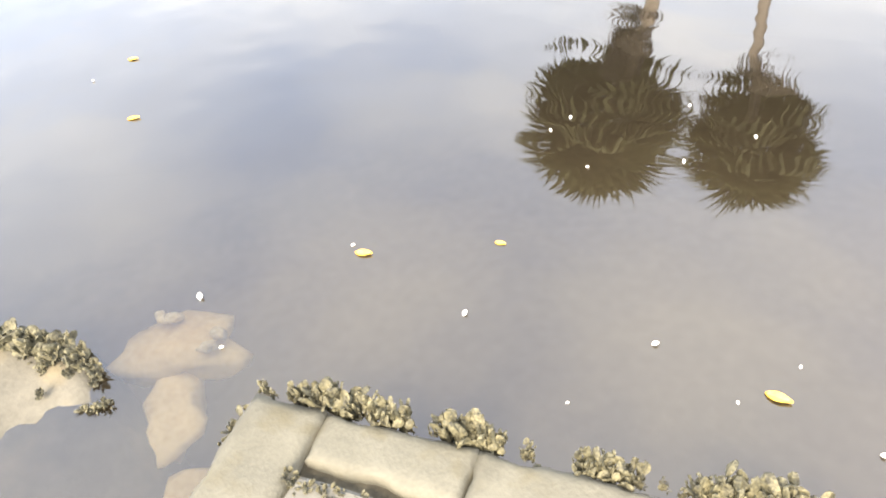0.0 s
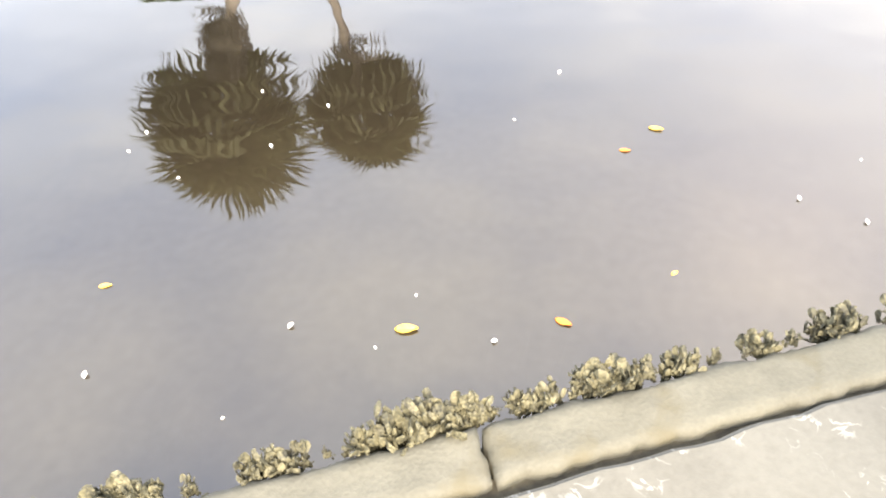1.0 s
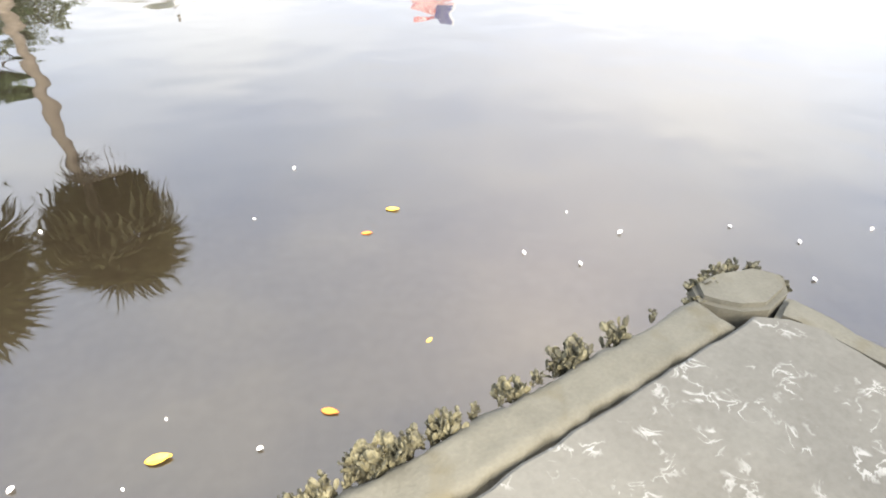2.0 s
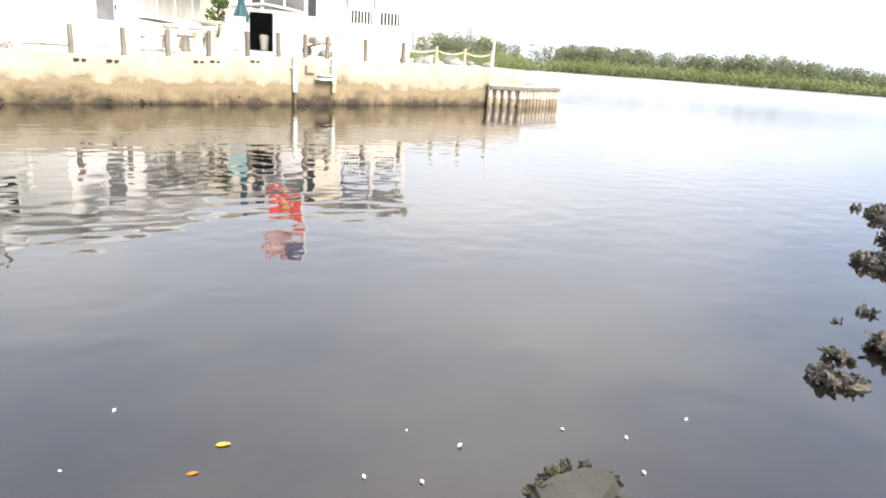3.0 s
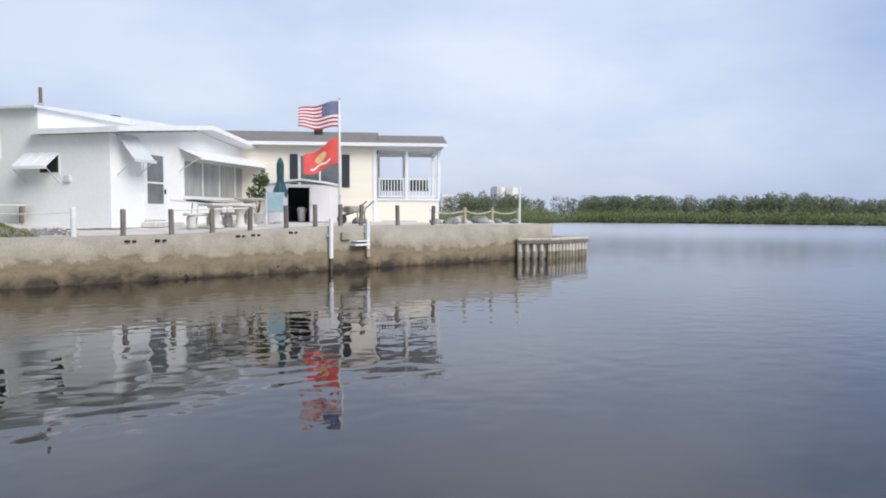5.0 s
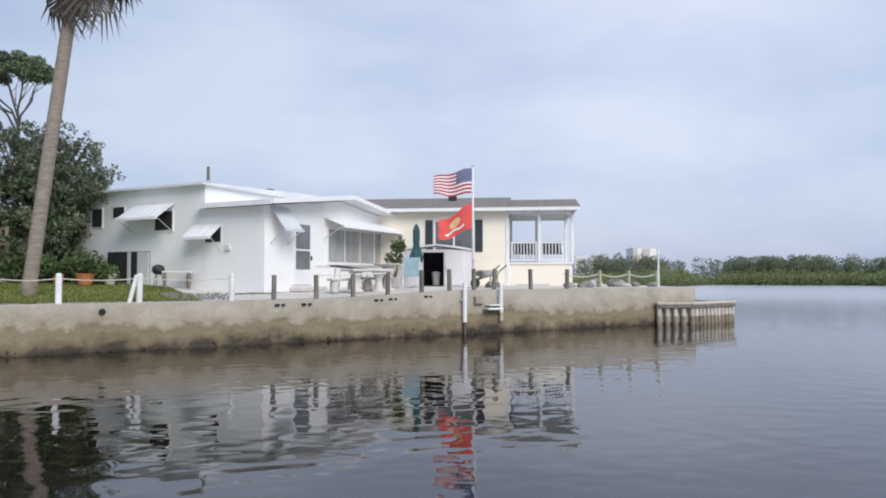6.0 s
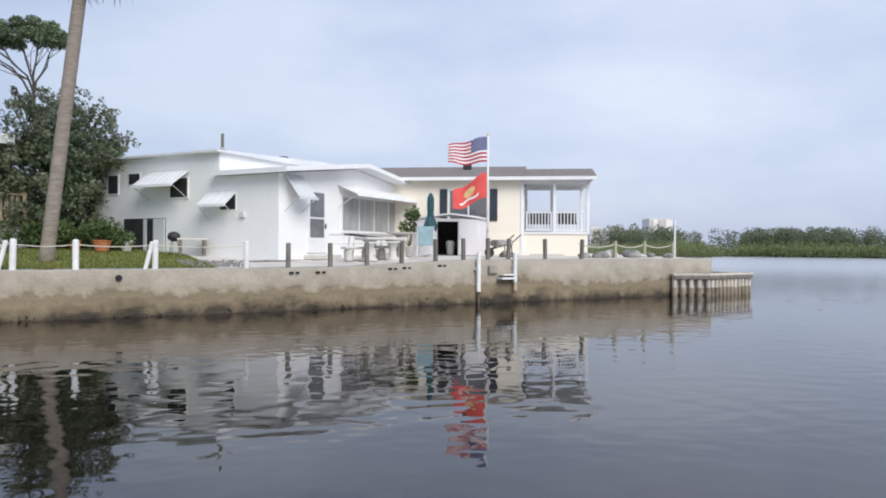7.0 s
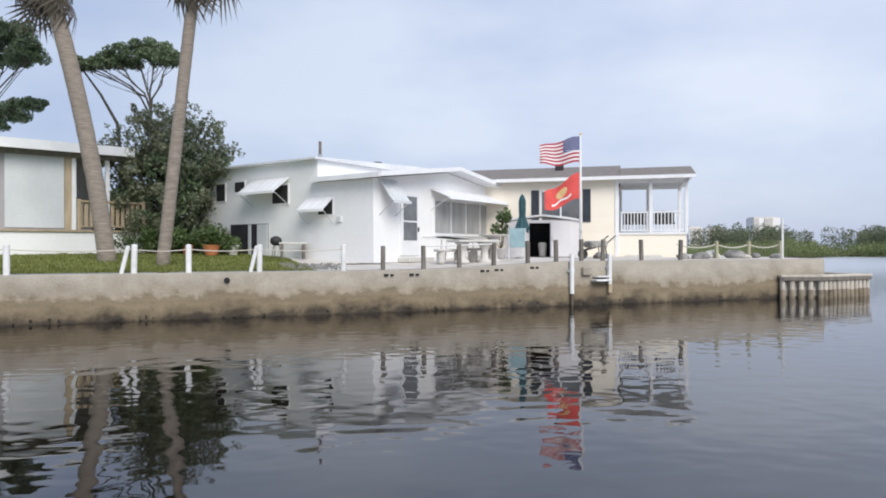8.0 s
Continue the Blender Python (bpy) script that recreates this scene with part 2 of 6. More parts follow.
M = {
    "water": water_material(),
    "mud": surface("river_mud", (0.018, 0.015, 0.012), (0.032, 0.027, 0.021), 1.5, 20, 0.9),
    "seawall": surface("old_seawall_concrete", (0.30, 0.27, 0.22), (0.44, 0.41, 0.35), 1.3, 30, 0.9, 0.3, stretch=(1, 1, 0.6), stain=(0.22, 0.19, 0.14), stain_scale=0.8),
    "tide": surface("tide_stained_concrete", (0.05, 0.042, 0.03), (0.17, 0.14, 0.10), 2.2, 22, 0.85, 0.6, stretch=(1, 1, 0.8), stain=(0.03, 0.027, 0.02), stain_scale=1.5),
    "midtide": surface("brown_stained_concrete", (0.17, 0.14, 0.095), (0.30, 0.25, 0.18), 1.6, 26, 0.9, 0.4, stretch=(1, 1, 1.4), stain=(0.10, 0.08, 0.055), stain_scale=1.4),
    "patio": surface("patio_concrete", (0.54, 0.50, 0.45), (0.66, 0.62, 0.57), 0.8, 25, 0.9, 0.1),
    "lawn": surface("lawn_soil_and_grass", (0.13, 0.16, 0.03), (0.21, 0.24, 0.055), 0.9, 40, 0.95, 0.5),
    "white": surface("white_painted_siding", (0.78, 0.78, 0.77), (0.86, 0.86, 0.85), 0.5, 12, 0.6, 0.05),
    "trim": surface("white_trim_paint", (0.74, 0.75, 0.76), (0.84, 0.84, 0.84), 2, 30, 0.5, 0.03),
    "grey_panel": surface("pale_grey_panel", (0.55, 0.57, 0.58), (0.64, 0.66, 0.67), 0.7, 14, 0.6, 0.05),
    "roof_white": surface("white_roof_membrane", (0.62, 0.63, 0.65), (0.76, 0.77, 0.79), 0.8, 10, 0.7, 0.1),
    "yellow": surface("cream_yellow_siding", (0.85, 0.78, 0.65), (0.89, 0.83, 0.71), 0.6, 14, 0.7, 0.06, stretch=(0.3, 0.3, 6)),
    "shingle": surface("brown_grey_shingles", (0.16, 0.14, 0.125), (0.25, 0.225, 0.205), 5, 30, 0.95, 0.4, stretch=(1, 1, 3)),
    "shutter": surface("dark_navy_shutter", (0.025, 0.035, 0.05), (0.045, 0.055, 0.07), 4, 40, 0.6, 0.05),
    "glass": surface("dim_window_glass", (0.10, 0.11, 0.12), (0.19, 0.20, 0.21), 0.9, 3, 0.12, 0.0),
    "curtain_glass": surface("curtained_window_glass", (0.30, 0.31, 0.31), (0.46, 0.46, 0.45), 1.4, 5, 0.2, 0.0, stretch=(2.5, 2.5, 0.3)),
    # near-black colour that stands for the shade of unlit insides
    "dark": surface("unlit_interior", (0.012, 0.012, 0.014), (0.03, 0.03, 0.03), 2, 20, 0.9, 0.0),
    "timber": surface("weathered_grey_timber", (0.44, 0.395, 0.33), (0.60, 0.555, 0.475), 3, 40, 0.9, 0.25, stretch=(3, 3, 0.5), vary=0.12),
    "post": surface("grey_weathered_post", (0.12, 0.105, 0.09), (0.22, 0.20, 0.17), 3, 40, 0.9, 0.3, stretch=(3, 3, 0.6), vary=0.15),
    "green_post": surface("greenish_weathered_post", (0.26, 0.25, 0.16), (0.38, 0.365, 0.25), 3, 40, 0.9, 0.25, stretch=(3, 3, 0.5), vary=0.1),
    "deckwood": surface("tan_treated_wood", (0.36, 0.28, 0.18), (0.48, 0.39, 0.27), 3, 40, 0.8, 0.2, stretch=(3, 3, 0.5), vary=0.1),
    "white_post": surface("white_painted_post", (0.66, 0.66, 0.64), (0.80, 0.80, 0.78), 4, 30, 0.6, 0.1, vary=0.06),
    "rope": surface("pale_rope", (0.50, 0.46, 0.38), (0.62, 0.58, 0.50), 20, 150, 0.9, 0.3),
    "stone": surface("wet_cap_concrete", (0.062, 0.059, 0.046), (0.088, 0.084, 0.067), 6, 80, 0.85, 0.4, stain=(0.065, 0.058, 0.038), stain_scale=7.0, vary=0.05),
    "slab": surface("grey_slab_concrete", (0.070, 0.067, 0.058), (0.096, 0.093, 0.082), 3.0, 50, 0.85, 0.3),
    "dry_slab": surface("dry_slab_concrete", (0.16, 0.148, 0.122), (0.23, 0.21, 0.175), 2.0, 30, 0.9, 0.2),
    "mauve": surface("mauve_grey_siding", (0.34, 0.32, 0.33), (0.42, 0.40, 0.41), 1.0, 20, 0.7, 0.08),
    "hull": surface("slate_blue_hull_plastic", (0.15, 0.165, 0.195), (0.20, 0.215, 0.25), 3, 60, 0.45, 0.05),
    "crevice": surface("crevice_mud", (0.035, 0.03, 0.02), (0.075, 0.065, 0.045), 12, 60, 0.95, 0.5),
    "oyster": surface("olive_oyster_shell", (0.018, 0.017, 0.010), (0.115, 0.105, 0.062), 30, 120, 0.7, 0.6, vary=0.15),
    "dark_oyster": surface("dark_wet_oyster_shell", (0.022, 0.020, 0.016), (0.10, 0.09, 0.07), 14, 70, 0.6, 0.5, vary=0.15),
    "palm_bark": surface("palm_bark", (0.19, 0.16, 0.132), (0.32, 0.275, 0.23), 4, 40, 0.95, 0.6, stretch=(1, 1, 5)),
    "bark": surface("dark_bark", (0.05, 0.042, 0.035), (0.11, 0.095, 0.08), 8, 50, 0.95, 0.6, stretch=(3, 3, 0.6)),
    "frond": foliage("palm_frond_green", (0.07, 0.075, 0.038), (0.15, 0.15, 0.075), through_light=0.45),
    "dead_frond": foliage("dry_palm_frond", (0.075, 0.065, 0.05), (0.20, 0.175, 0.14), 0.8, through_light=0.4),
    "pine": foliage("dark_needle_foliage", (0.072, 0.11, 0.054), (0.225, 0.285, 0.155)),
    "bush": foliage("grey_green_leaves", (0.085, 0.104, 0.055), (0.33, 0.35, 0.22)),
    "shrub": foliage("bright_green_leaves", (0.04, 0.07, 0.02), (0.13, 0.19, 0.06)),
    # far leaves are lightened: distance haze is put into their base colours
    "mangrove": foliage("hazed_mangrove_leaves", (0.15, 0.185, 0.075), (0.34, 0.39, 0.18), 0.8, 0.08, 0.45),
    "farwood": foliage("hazed_far_leaves", (0.13, 0.155, 0.095), (0.29, 0.32, 0.20), 0.8, 0.06, 0.45),
    "grass": foliage("grass_blades", (0.11, 0.13, 0.025), (0.21, 0.22, 0.06), 0.8),
    "terracotta": surface("terracotta", (0.42, 0.14, 0.05), (0.55, 0.22, 0.09), 5, 40, 0.85, 0.1),
    "cast": surface("white_cast_concrete", (0.52, 0.50, 0.46), (0.64, 0.62, 0.58), 3, 40, 0.9, 0.2),
    "teal": surface("teal_fabric", (0.025, 0.07, 0.085), (0.04, 0.11, 0.125), 6, 120, 0.85, 0.2),
    "sling": surface("pale_aqua_sling", (0.30, 0.45, 0.50), (0.40, 0.56, 0.60), 6, 120, 0.8, 0.15),
    "shed": surface("off_white_resin", (0.68, 0.66, 0.66), (0.76, 0.74, 0.74), 1, 20, 0.6, 0.08),
    "red": surface("red_flag_cloth", (0.60, 0.075, 0.065), (0.70, 0.10, 0.085), 3, 80, 0.8, 0.05),
    "stripe_red": surface("dark_red_flag_stripe", (0.36, 0.03, 0.05), (0.46, 0.045, 0.065), 3, 80, 0.8, 0.05),
    "flag_white": surface("white_flag_cloth", (0.74, 0.73, 0.73), (0.82, 0.81, 0.81), 3, 80, 0.8, 0.05),
    "flag_blue": surface("navy_flag_cloth", (0.04, 0.05, 0.16), (0.06, 0.07, 0.22), 3, 80, 0.8, 0.05),
    "gold": surface("tan_flag_print", (0.62, 0.42, 0.18), (0.72, 0.52, 0.26), 5, 80, 0.8, 0.0),
    "metal": surface("brushed_aluminium", (0.55, 0.56, 0.57), (0.66, 0.67, 0.68), 8, 60, 0.4, 0.05, metal=0.8),
    "black": surface("black_plastic", (0.015, 0.015, 0.016), (0.035, 0.035, 0.036), 8, 60, 0.6, 0.05),
    "tower_light": surface("pale_tower_concrete", (0.72, 0.71, 0.69), (0.82, 0.81, 0.79), 0.05, 0.6, 0.9, 0.0),
    # tower bays lightened, with distance haze painted into the colour
    "tower_dark": surface("hazed_tower_glazing", (0.50, 0.47, 0.43), (0.58, 0.55, 0.51), 0.05, 0.6, 0.5, 0.0),
    "leaf_yellow": surface("yellow_fallen_leaf", (0.70, 0.42, 0.05), (0.82, 0.55, 0.10), 30, 200, 0.6, 0.1, vary=0.1),
    "leaf_orange": surface("orange_fallen_leaf", (0.55, 0.15, 0.02), (0.68, 0.24, 0.04), 30, 200, 0.6, 0.1, vary=0.1),
    "speck": surface("white_petal", (0.75, 0.75, 0.74), (0.85, 0.85, 0.84), 40, 200, 0.7, 0.05),
    "silt_slab": surface("silted_slab_concrete", (0.056, 0.052, 0.042), (0.09, 0.083, 0.067), 5, 50, 0.9, 0.4, stain=(0.12, 0.10, 0.065), stain_scale=4.0),
    "sub_rock": surface("silted_rock", (0.66, 0.52, 0.30), (0.86, 0.74, 0.50), 4, 40, 0.95, 0.3),
    "shell_white": surface("pale_worn_shell", (0.62, 0.56, 0.42), (0.84, 0.80, 0.66), 30, 120, 0.7, 0.3),
    "pebble": surface("rubble_stone", (0.13, 0.125, 0.115), (0.34, 0.33, 0.31), 4, 30, 0.9, 0.4, vary=0.3),
}


def chalk_marks(m, colour):
    """Thin ragged pale scribbles in patches over a surface."""
    t = m.node_tree
    bsdf = t.nodes["Principled BSDF"]
    ground = bsdf.inputs["Base Color"].links[0].from_socket

    def noise_at(scale, detail, twist):
        n = t.nodes.new("ShaderNodeTexNoise")
        n.inputs["Scale"].default_value, n.inputs["Detail"].default_value, n.inputs["Distortion"].default_value = scale, detail, twist
        t.links.new(t.nodes["Mapping"].outputs[0], n.inputs["Vector"])
        return n.outputs[0]

    def cut(value, lo, hi):
        k = t.nodes.new("ShaderNodeMapRange")
        k.inputs["From Min"].default_value, k.inputs["From Max"].default_value = lo, hi
        t.links.new(value, k.inputs["Value"])
        return k.outputs[0]

    def maths(op, a, b):
        k = t.nodes.new("ShaderNodeMath")
        k.operation = op
        t.links.new(a, k.inputs[0])
        if isinstance(b, float):
            k.inputs[1].default_value = b
        else:
            t.links.new(b, k.inputs[1])
        return k.outputs[0]

    line = cut(maths("ABSOLUTE", maths("SUBTRACT", noise_at(14.0, 4.0, 0.8), 0.5), 0.0), 0.035, 0.012)
    mask = maths("MULTIPLY", line, cut(noise_at(8.0, 3.0, 0.0), 0.54, 0.63))
    mix = t.nodes.new("ShaderNodeMix")
    mix.data_type = "RGBA"
    mix.inputs["B"].default_value = (*colour, 1)
    t.links.new(mask, mix.inputs["Factor"])
    t.links.new(ground, mix.inputs["A"])
    t.links.new(mix.outputs["Result"], bsdf.inputs["Base Color"])


chalk_marks(M["slab"], (0.19, 0.19, 0.18))


# ---- building helpers ----
def empty(name, at=(0, 0, 0), turn=0.0, label="", category="", group="", kind=""):
    ob = new(name)
    ob.empty_display_size = 0.2
    ob.matrix_world = pose(*at, 0, 0, turn)
    return tagged(ob, label, category, group, kind)


def mesh_of(name, bm, material):
    me = bpy.data.meshes.new(name)
    bm.normal_update()
    bm.to_mesh(me)
    bm.free()
    for m in material if isinstance(material, (list, tuple)) else (material,):
        me.materials.append(m)
    return me


def smooth(ob):
    for p in ob.data.polygons:
        p.use_smooth = True
    return ob


def part(name, bm, material, parent=None, label=""):
    ob = new(name, mesh_of(name, bm, material))
    if parent:
        ob.parent = parent
    return tagged(ob, label)


def thing(name, bm, material, label, category, group="", kind="", at=(0, 0, 0), turn=0.0):
    ob = new(name, mesh_of(name, bm, material))
    ob.matrix_world = pose(*at, 0, 0, turn)
    return tagged(ob, label, category, group, kind)


def shared(name, me, parent, m):
    ob = new(name, me)
    ob.parent = parent
    ob.matrix_basis = m
    return ob


def box(bm, x0, x1, y0, y1, z0, z1, bevel=0.0, m=None):
    r = bmesh.ops.create_cube(bm, size=1.0, matrix=Matrix.Translation(((x0 + x1) / 2, (y0 + y1) / 2, (z0 + z1) / 2)) @ Matrix.Diagonal((x1 - x0, y1 - y0, z1 - z0, 1)))
    vs = r["verts"]
    if bevel:
        es = list({e for v in vs for e in v.link_edges})
        vs = bmesh.ops.bevel(bm, geom=es, offset=bevel, segments=1, affect="EDGES")["verts"]
    if m is not None:
        bmesh.ops.transform(bm, matrix=m, verts=vs)
    return bm


def boxed(x0, x1, y0, y1, z0, z1, bevel=0.0):
    return box(bmesh.new(), x0, x1, y0, y1, z0, z1, bevel)


def tube(bm, points, radii, sides=8, cap=True):
    """A tapered tube through the points."""
    rings = []
    for i, p in enumerate(points):
        p = Vector(p)
        d = (Vector(points[min(i + 1, len(points) - 1)]) - Vector(points[max(i - 1, 0)])).normalized()
        side = d.cross(Vector((0, 0, 1)) if abs(d.z) < 0.9 else Vector((1, 0, 0))).normalized()
        up = side.cross(d)
        r = radii[i] if isinstance(radii, (list, tuple)) else radii
        rings.append([bm.verts.new(p + r * (math.cos(2 * math.pi * k / sides) * side + math.sin(2 * math.pi * k / sides) * up)) for k in range(sides)])
    for a, b in zip(rings, rings[1:]):
        for k in range(sides):
            bm.faces.new((a[k], a[(k + 1) % sides], b[(k + 1) % sides], b[k]))
    if cap:
        bm.faces.new(rings[0][::-1])
        bm.faces.new(rings[-1])
    return bm


def prism(bm, outline, z0, z1, bevel=0.0, rough=0.0, step=0.0):
    """An upright block on an outline, its rim worn by rough metres."""
    pts = [Vector(p) for p in outline]
    if step:
        fine = []
        for a, b in zip(pts, pts[1:] + pts[:1]):
            n = max(1, int((b - a).length / step))
            fine += [a.lerp(b, k / n) for k in range(n)]
        pts = [p + Vector((random.uniform(-rough, rough), random.uniform(-rough, rough))) for p in fine]
    top = [bm.verts.new((p.x, p.y, z1)) for p in pts]
    low = [bm.verts.new((p.x, p.y, z0)) for p in pts]
    n = len(pts)
    f = bm.faces.new(top)
    bm.faces.new(low[::-1])
    for k in range(n):
        bm.faces.new((top[(k + 1) % n], top[k], low[k], low[(k + 1) % n]))
    bmesh.ops.recalc_face_normals(bm, faces=bm.faces[:])
    if bevel:
        bmesh.ops.bevel(bm, geom=list(f.edges), offset=bevel, segments=2, affect="EDGES")
    return bm


def raw(name, verts, faces, material):
    me = bpy.data.meshes.new(name)
    me.from_pydata(verts, [], faces)
    me.update()
    me.materials.append(material)
    return me


# ---- the setting: water, far bank, wall ----
ALONG, BACK, ORIGIN = Vector((0.938, 0.346, 0)), Vector((-0.346, 0.938, 0)), Vector((-5.39, 16.6, 0))


def bank(s, n, z=0.0):
    """A place on the far bank: s metres along the seawall, n metres behind its face."""
    return ORIGIN + ALONG * s + BACK * n + Vector((0, 0, z))


BANK_TURN = math.degrees(math.atan2(ALONG.y, ALONG.x))


def wall_top(s):
    k = min(max((s - 4.5) / 6.0, 0), 1)
    return 1.13 + 0.2 * k * k * (3 - 2 * k)


def land(s, n):
    k = min(max((s - 1.0) / 6.0, 0), 1)
    return wall_top(s) + min(max(n, 0), 9.0) * (0.048 * (1 - k) + 0.018 * k)


def sheet(name, corners, material, cells=(1, 1)):
    (x0, x1), (y0, y1) = corners
    nx, ny = cells
    vs = [(x0 + (x1 - x0) * i / nx, y0 + (y1 - y0) * j / ny, 0) for j in range(ny + 1) for i in range(nx + 1)]
    fs = [(j * (nx + 1) + i, j * (nx + 1) + i + 1, (j + 1) * (nx + 1) + i + 1, (j + 1) * (nx + 1) + i) for j in range(ny) for i in range(nx)]
    return raw(name, vs, fs, material)


water = tagged(new("water", sheet("water", ((-2500, 2500), (-2500, 2500)), M["water"])), "calm dark brown tidal water with soft ripples", "water", kind="structure")
bed = tagged(new("ground", sheet("ground", ((-2600, 2600), (-2600, 2600)), M["mud"])), "dark muddy bed under the shallow water", "ground", kind="structure")
bed.location.z = -0.7
# pale colour near the slab lifts the dark water, fading to mud outward
M["silt"] = surface("brightening_silt", (0.15, 0.124, 0.098), (0.205, 0.172, 0.138), 1.2, 18, 0.95, 0.2)
t = M["silt"].node_tree
pale = t.nodes["Principled BSDF"].inputs["Base Color"].links[0].from_socket
far = t.nodes.new("ShaderNodeVectorMath")
far.operation = "LENGTH"
t.links.new(t.nodes["Mapping"].outputs[0], far.inputs[0])
span = t.nodes.new("ShaderNodeMapRange")
span.inputs["From Min"].default_value, span.inputs["From Max"].default_value = 2.8, 4.8
t.links.new(far.outputs["Value"], span.inputs["Value"])
settle = t.nodes.new("ShaderNodeMix")
settle.data_type = "RGBA"
settle.inputs["B"].default_value = (0.024, 0.020, 0.016, 1)
t.links.new(span.outputs[0], settle.inputs["Factor"])
t.links.new(pale, settle.inputs["A"])
t.links.new(settle.outputs["Result"], t.nodes["Principled BSDF"].inputs["Base Color"])
# added unseen silty layer brightening water round the near slab, sinking into the bed
verts, faces = [], []
for j in range(13):
    for i in range(49):
        a, r = 2 * math.pi * i / 48, 0.6 + 6.4 * j / 12
        wave = 0.05 * noise.noise((r * math.cos(a) * 0.8, r * math.sin(a) * 0.8, 4.0))
        verts.append((r * math.cos(a) - 0.3, r * math.sin(a) + 0.6, -0.40 - 0.34 * (j / 12) ** 1.5 + wave))
faces = [(j * 49 + i, j * 49 + i + 1, (j + 1) * 49 + i + 1, (j + 1) * 49 + i) for j in range(12) for i in range(48)]
shoal = tagged(new("shoal", raw("shoal", verts, faces, M["silt"])), "added pale silt layer brightening the shallow water by the slab", "ground", kind="structure")


def ground_patch(name, s_cells, n_cells, material, label, lift=0.0):
    """Ground behind the seawall, following its slope."""
    vs = [bank(s, n, land(s, n) + lift) for n in n_cells for s in s_cells]
    w = len(s_cells)
    fs = [(j * w + i, j * w + i + 1, (j + 1) * w + i + 1, (j + 1) * w + i) for j in range(len(n_cells) - 1) for i in range(w - 1)]
    return tagged(new(name, raw(name, vs, fs, material)), label, name, kind="structure")


lawn = ground_patch("lawn", [-60 + 62.3 * i / 60 for i in range(61)], [0.3 + 0.5 * j for j in range(60)], M["lawn"], "short green lawn behind the seawall")
patio = ground_patch("patio", [2.3 + 17.7 * i / 60 for i in range(61)], [0.3 + 0.5 * j for j in range(60)], M["patio"], "pale concrete patio behind the seawall")


def seawall_material():
    """Cast concrete with rain streaks above, brown staining, and the black growth of the tide below, at uneven heights."""
    m = bpy.data.materials.new("tidal_seawall_concrete")
    m.use_nodes = True
    t = m.node_tree
    bsdf = t.nodes["Principled BSDF"]
    geo = t.nodes.new("ShaderNodeNewGeometry")

    def noise_at(scale, detail, stretch):
        mp = t.nodes.new("ShaderNodeMapping")
        mp.inputs["Scale"].default_value = stretch
        t.links.new(geo.outputs["Position"], mp.inputs[0])
        n = t.nodes.new("ShaderNodeTexNoise")
        n.inputs["Scale"].default_value, n.inputs["Detail"].default_value, n.inputs["Roughness"].default_value = scale, detail, 0.6
        t.links.new(mp.outputs[0], n.inputs["Vector"])
        return n.outputs[0]

    def maths(op, a, v, c=None):
        k = t.nodes.new("ShaderNodeMath")
        k.operation = op
        t.links.new(a, k.inputs[0])
        if isinstance(v, float):
            k.inputs[1].default_value = v
        else:
            t.links.new(v, k.inputs[1])
        if c is not None:
            t.links.new(c, k.inputs[2])
        return k.outputs[0]

    xyz = t.nodes.new("ShaderNodeSeparateXYZ")
    t.links.new(geo.outputs["Position"], xyz.inputs[0])
    broad, patch, streak, grain = noise_at(0.35, 3.0, (1, 1, 1)), noise_at(1.6, 6.0, (1, 1, 1.2)), noise_at(3.5, 4.0, (1, 1, 0.15)), noise_at(26, 4.0, (1, 1, 1))
    level = maths("MULTIPLY_ADD", patch, 0.85, maths("MULTIPLY_ADD", broad, 0.55, maths("MULTIPLY_ADD", streak, 0.14, xyz.outputs["Z"])))
    span = t.nodes.new("ShaderNodeMapRange")
    span.inputs["From Min"].default_value, span.inputs["From Max"].default_value = 0.69, 1.93
    t.links.new(level, span.inputs["Value"])
    ramp = t.nodes.new("ShaderNodeValToRGB")
    stops = [(0.0, (0.038, 0.031, 0.022)), (0.12, (0.06, 0.047, 0.031)), (0.21, (0.145, 0.113, 0.07)), (0.40, (0.235, 0.187, 0.118)), (0.50, (0.20, 0.16, 0.104)), (0.60, (0.335, 0.288, 0.218)), (0.82, (0.385, 0.345, 0.28)), (1.0, (0.42, 0.382, 0.318))]
    ramp.color_ramp.elements[0].position, ramp.color_ramp.elements[0].color = stops[0][0], (*stops[0][1], 1)
    ramp.color_ramp.elements[1].position, ramp.color_ramp.elements[1].color = stops[-1][0], (*stops[-1][1], 1)
    for p, c in stops[1:-1]:
        ramp.color_ramp.elements.new(p).color = (*c, 1)
    t.links.new(span.outputs[0], ramp.inputs[0])
    tone = t.nodes.new("ShaderNodeVectorMath")
    tone.operation = "SCALE"
    t.links.new(ramp.outputs[0], tone.inputs[0])
    t.links.new(maths("ADD", maths("MULTIPLY", grain, 0.5), maths("ADD", maths("MULTIPLY", patch, 0.5), 0.5)), tone.inputs["Scale"])
    t.links.new(tone.outputs[0], bsdf.inputs["Base Color"])
    bsdf.inputs["Roughness"].default_value = 0.85
    bp = t.nodes.new("ShaderNodeBump")
    bp.inputs["Strength"].default_value, bp.inputs["Distance"].default_value = 0.6, 0.03
    t.links.new(maths("ADD", patch, grain), bp.inputs["Height"])
    t.links.new(bp.outputs[0], bsdf.inputs["Normal"])
    return m


M["tidewall"] = seawall_material()


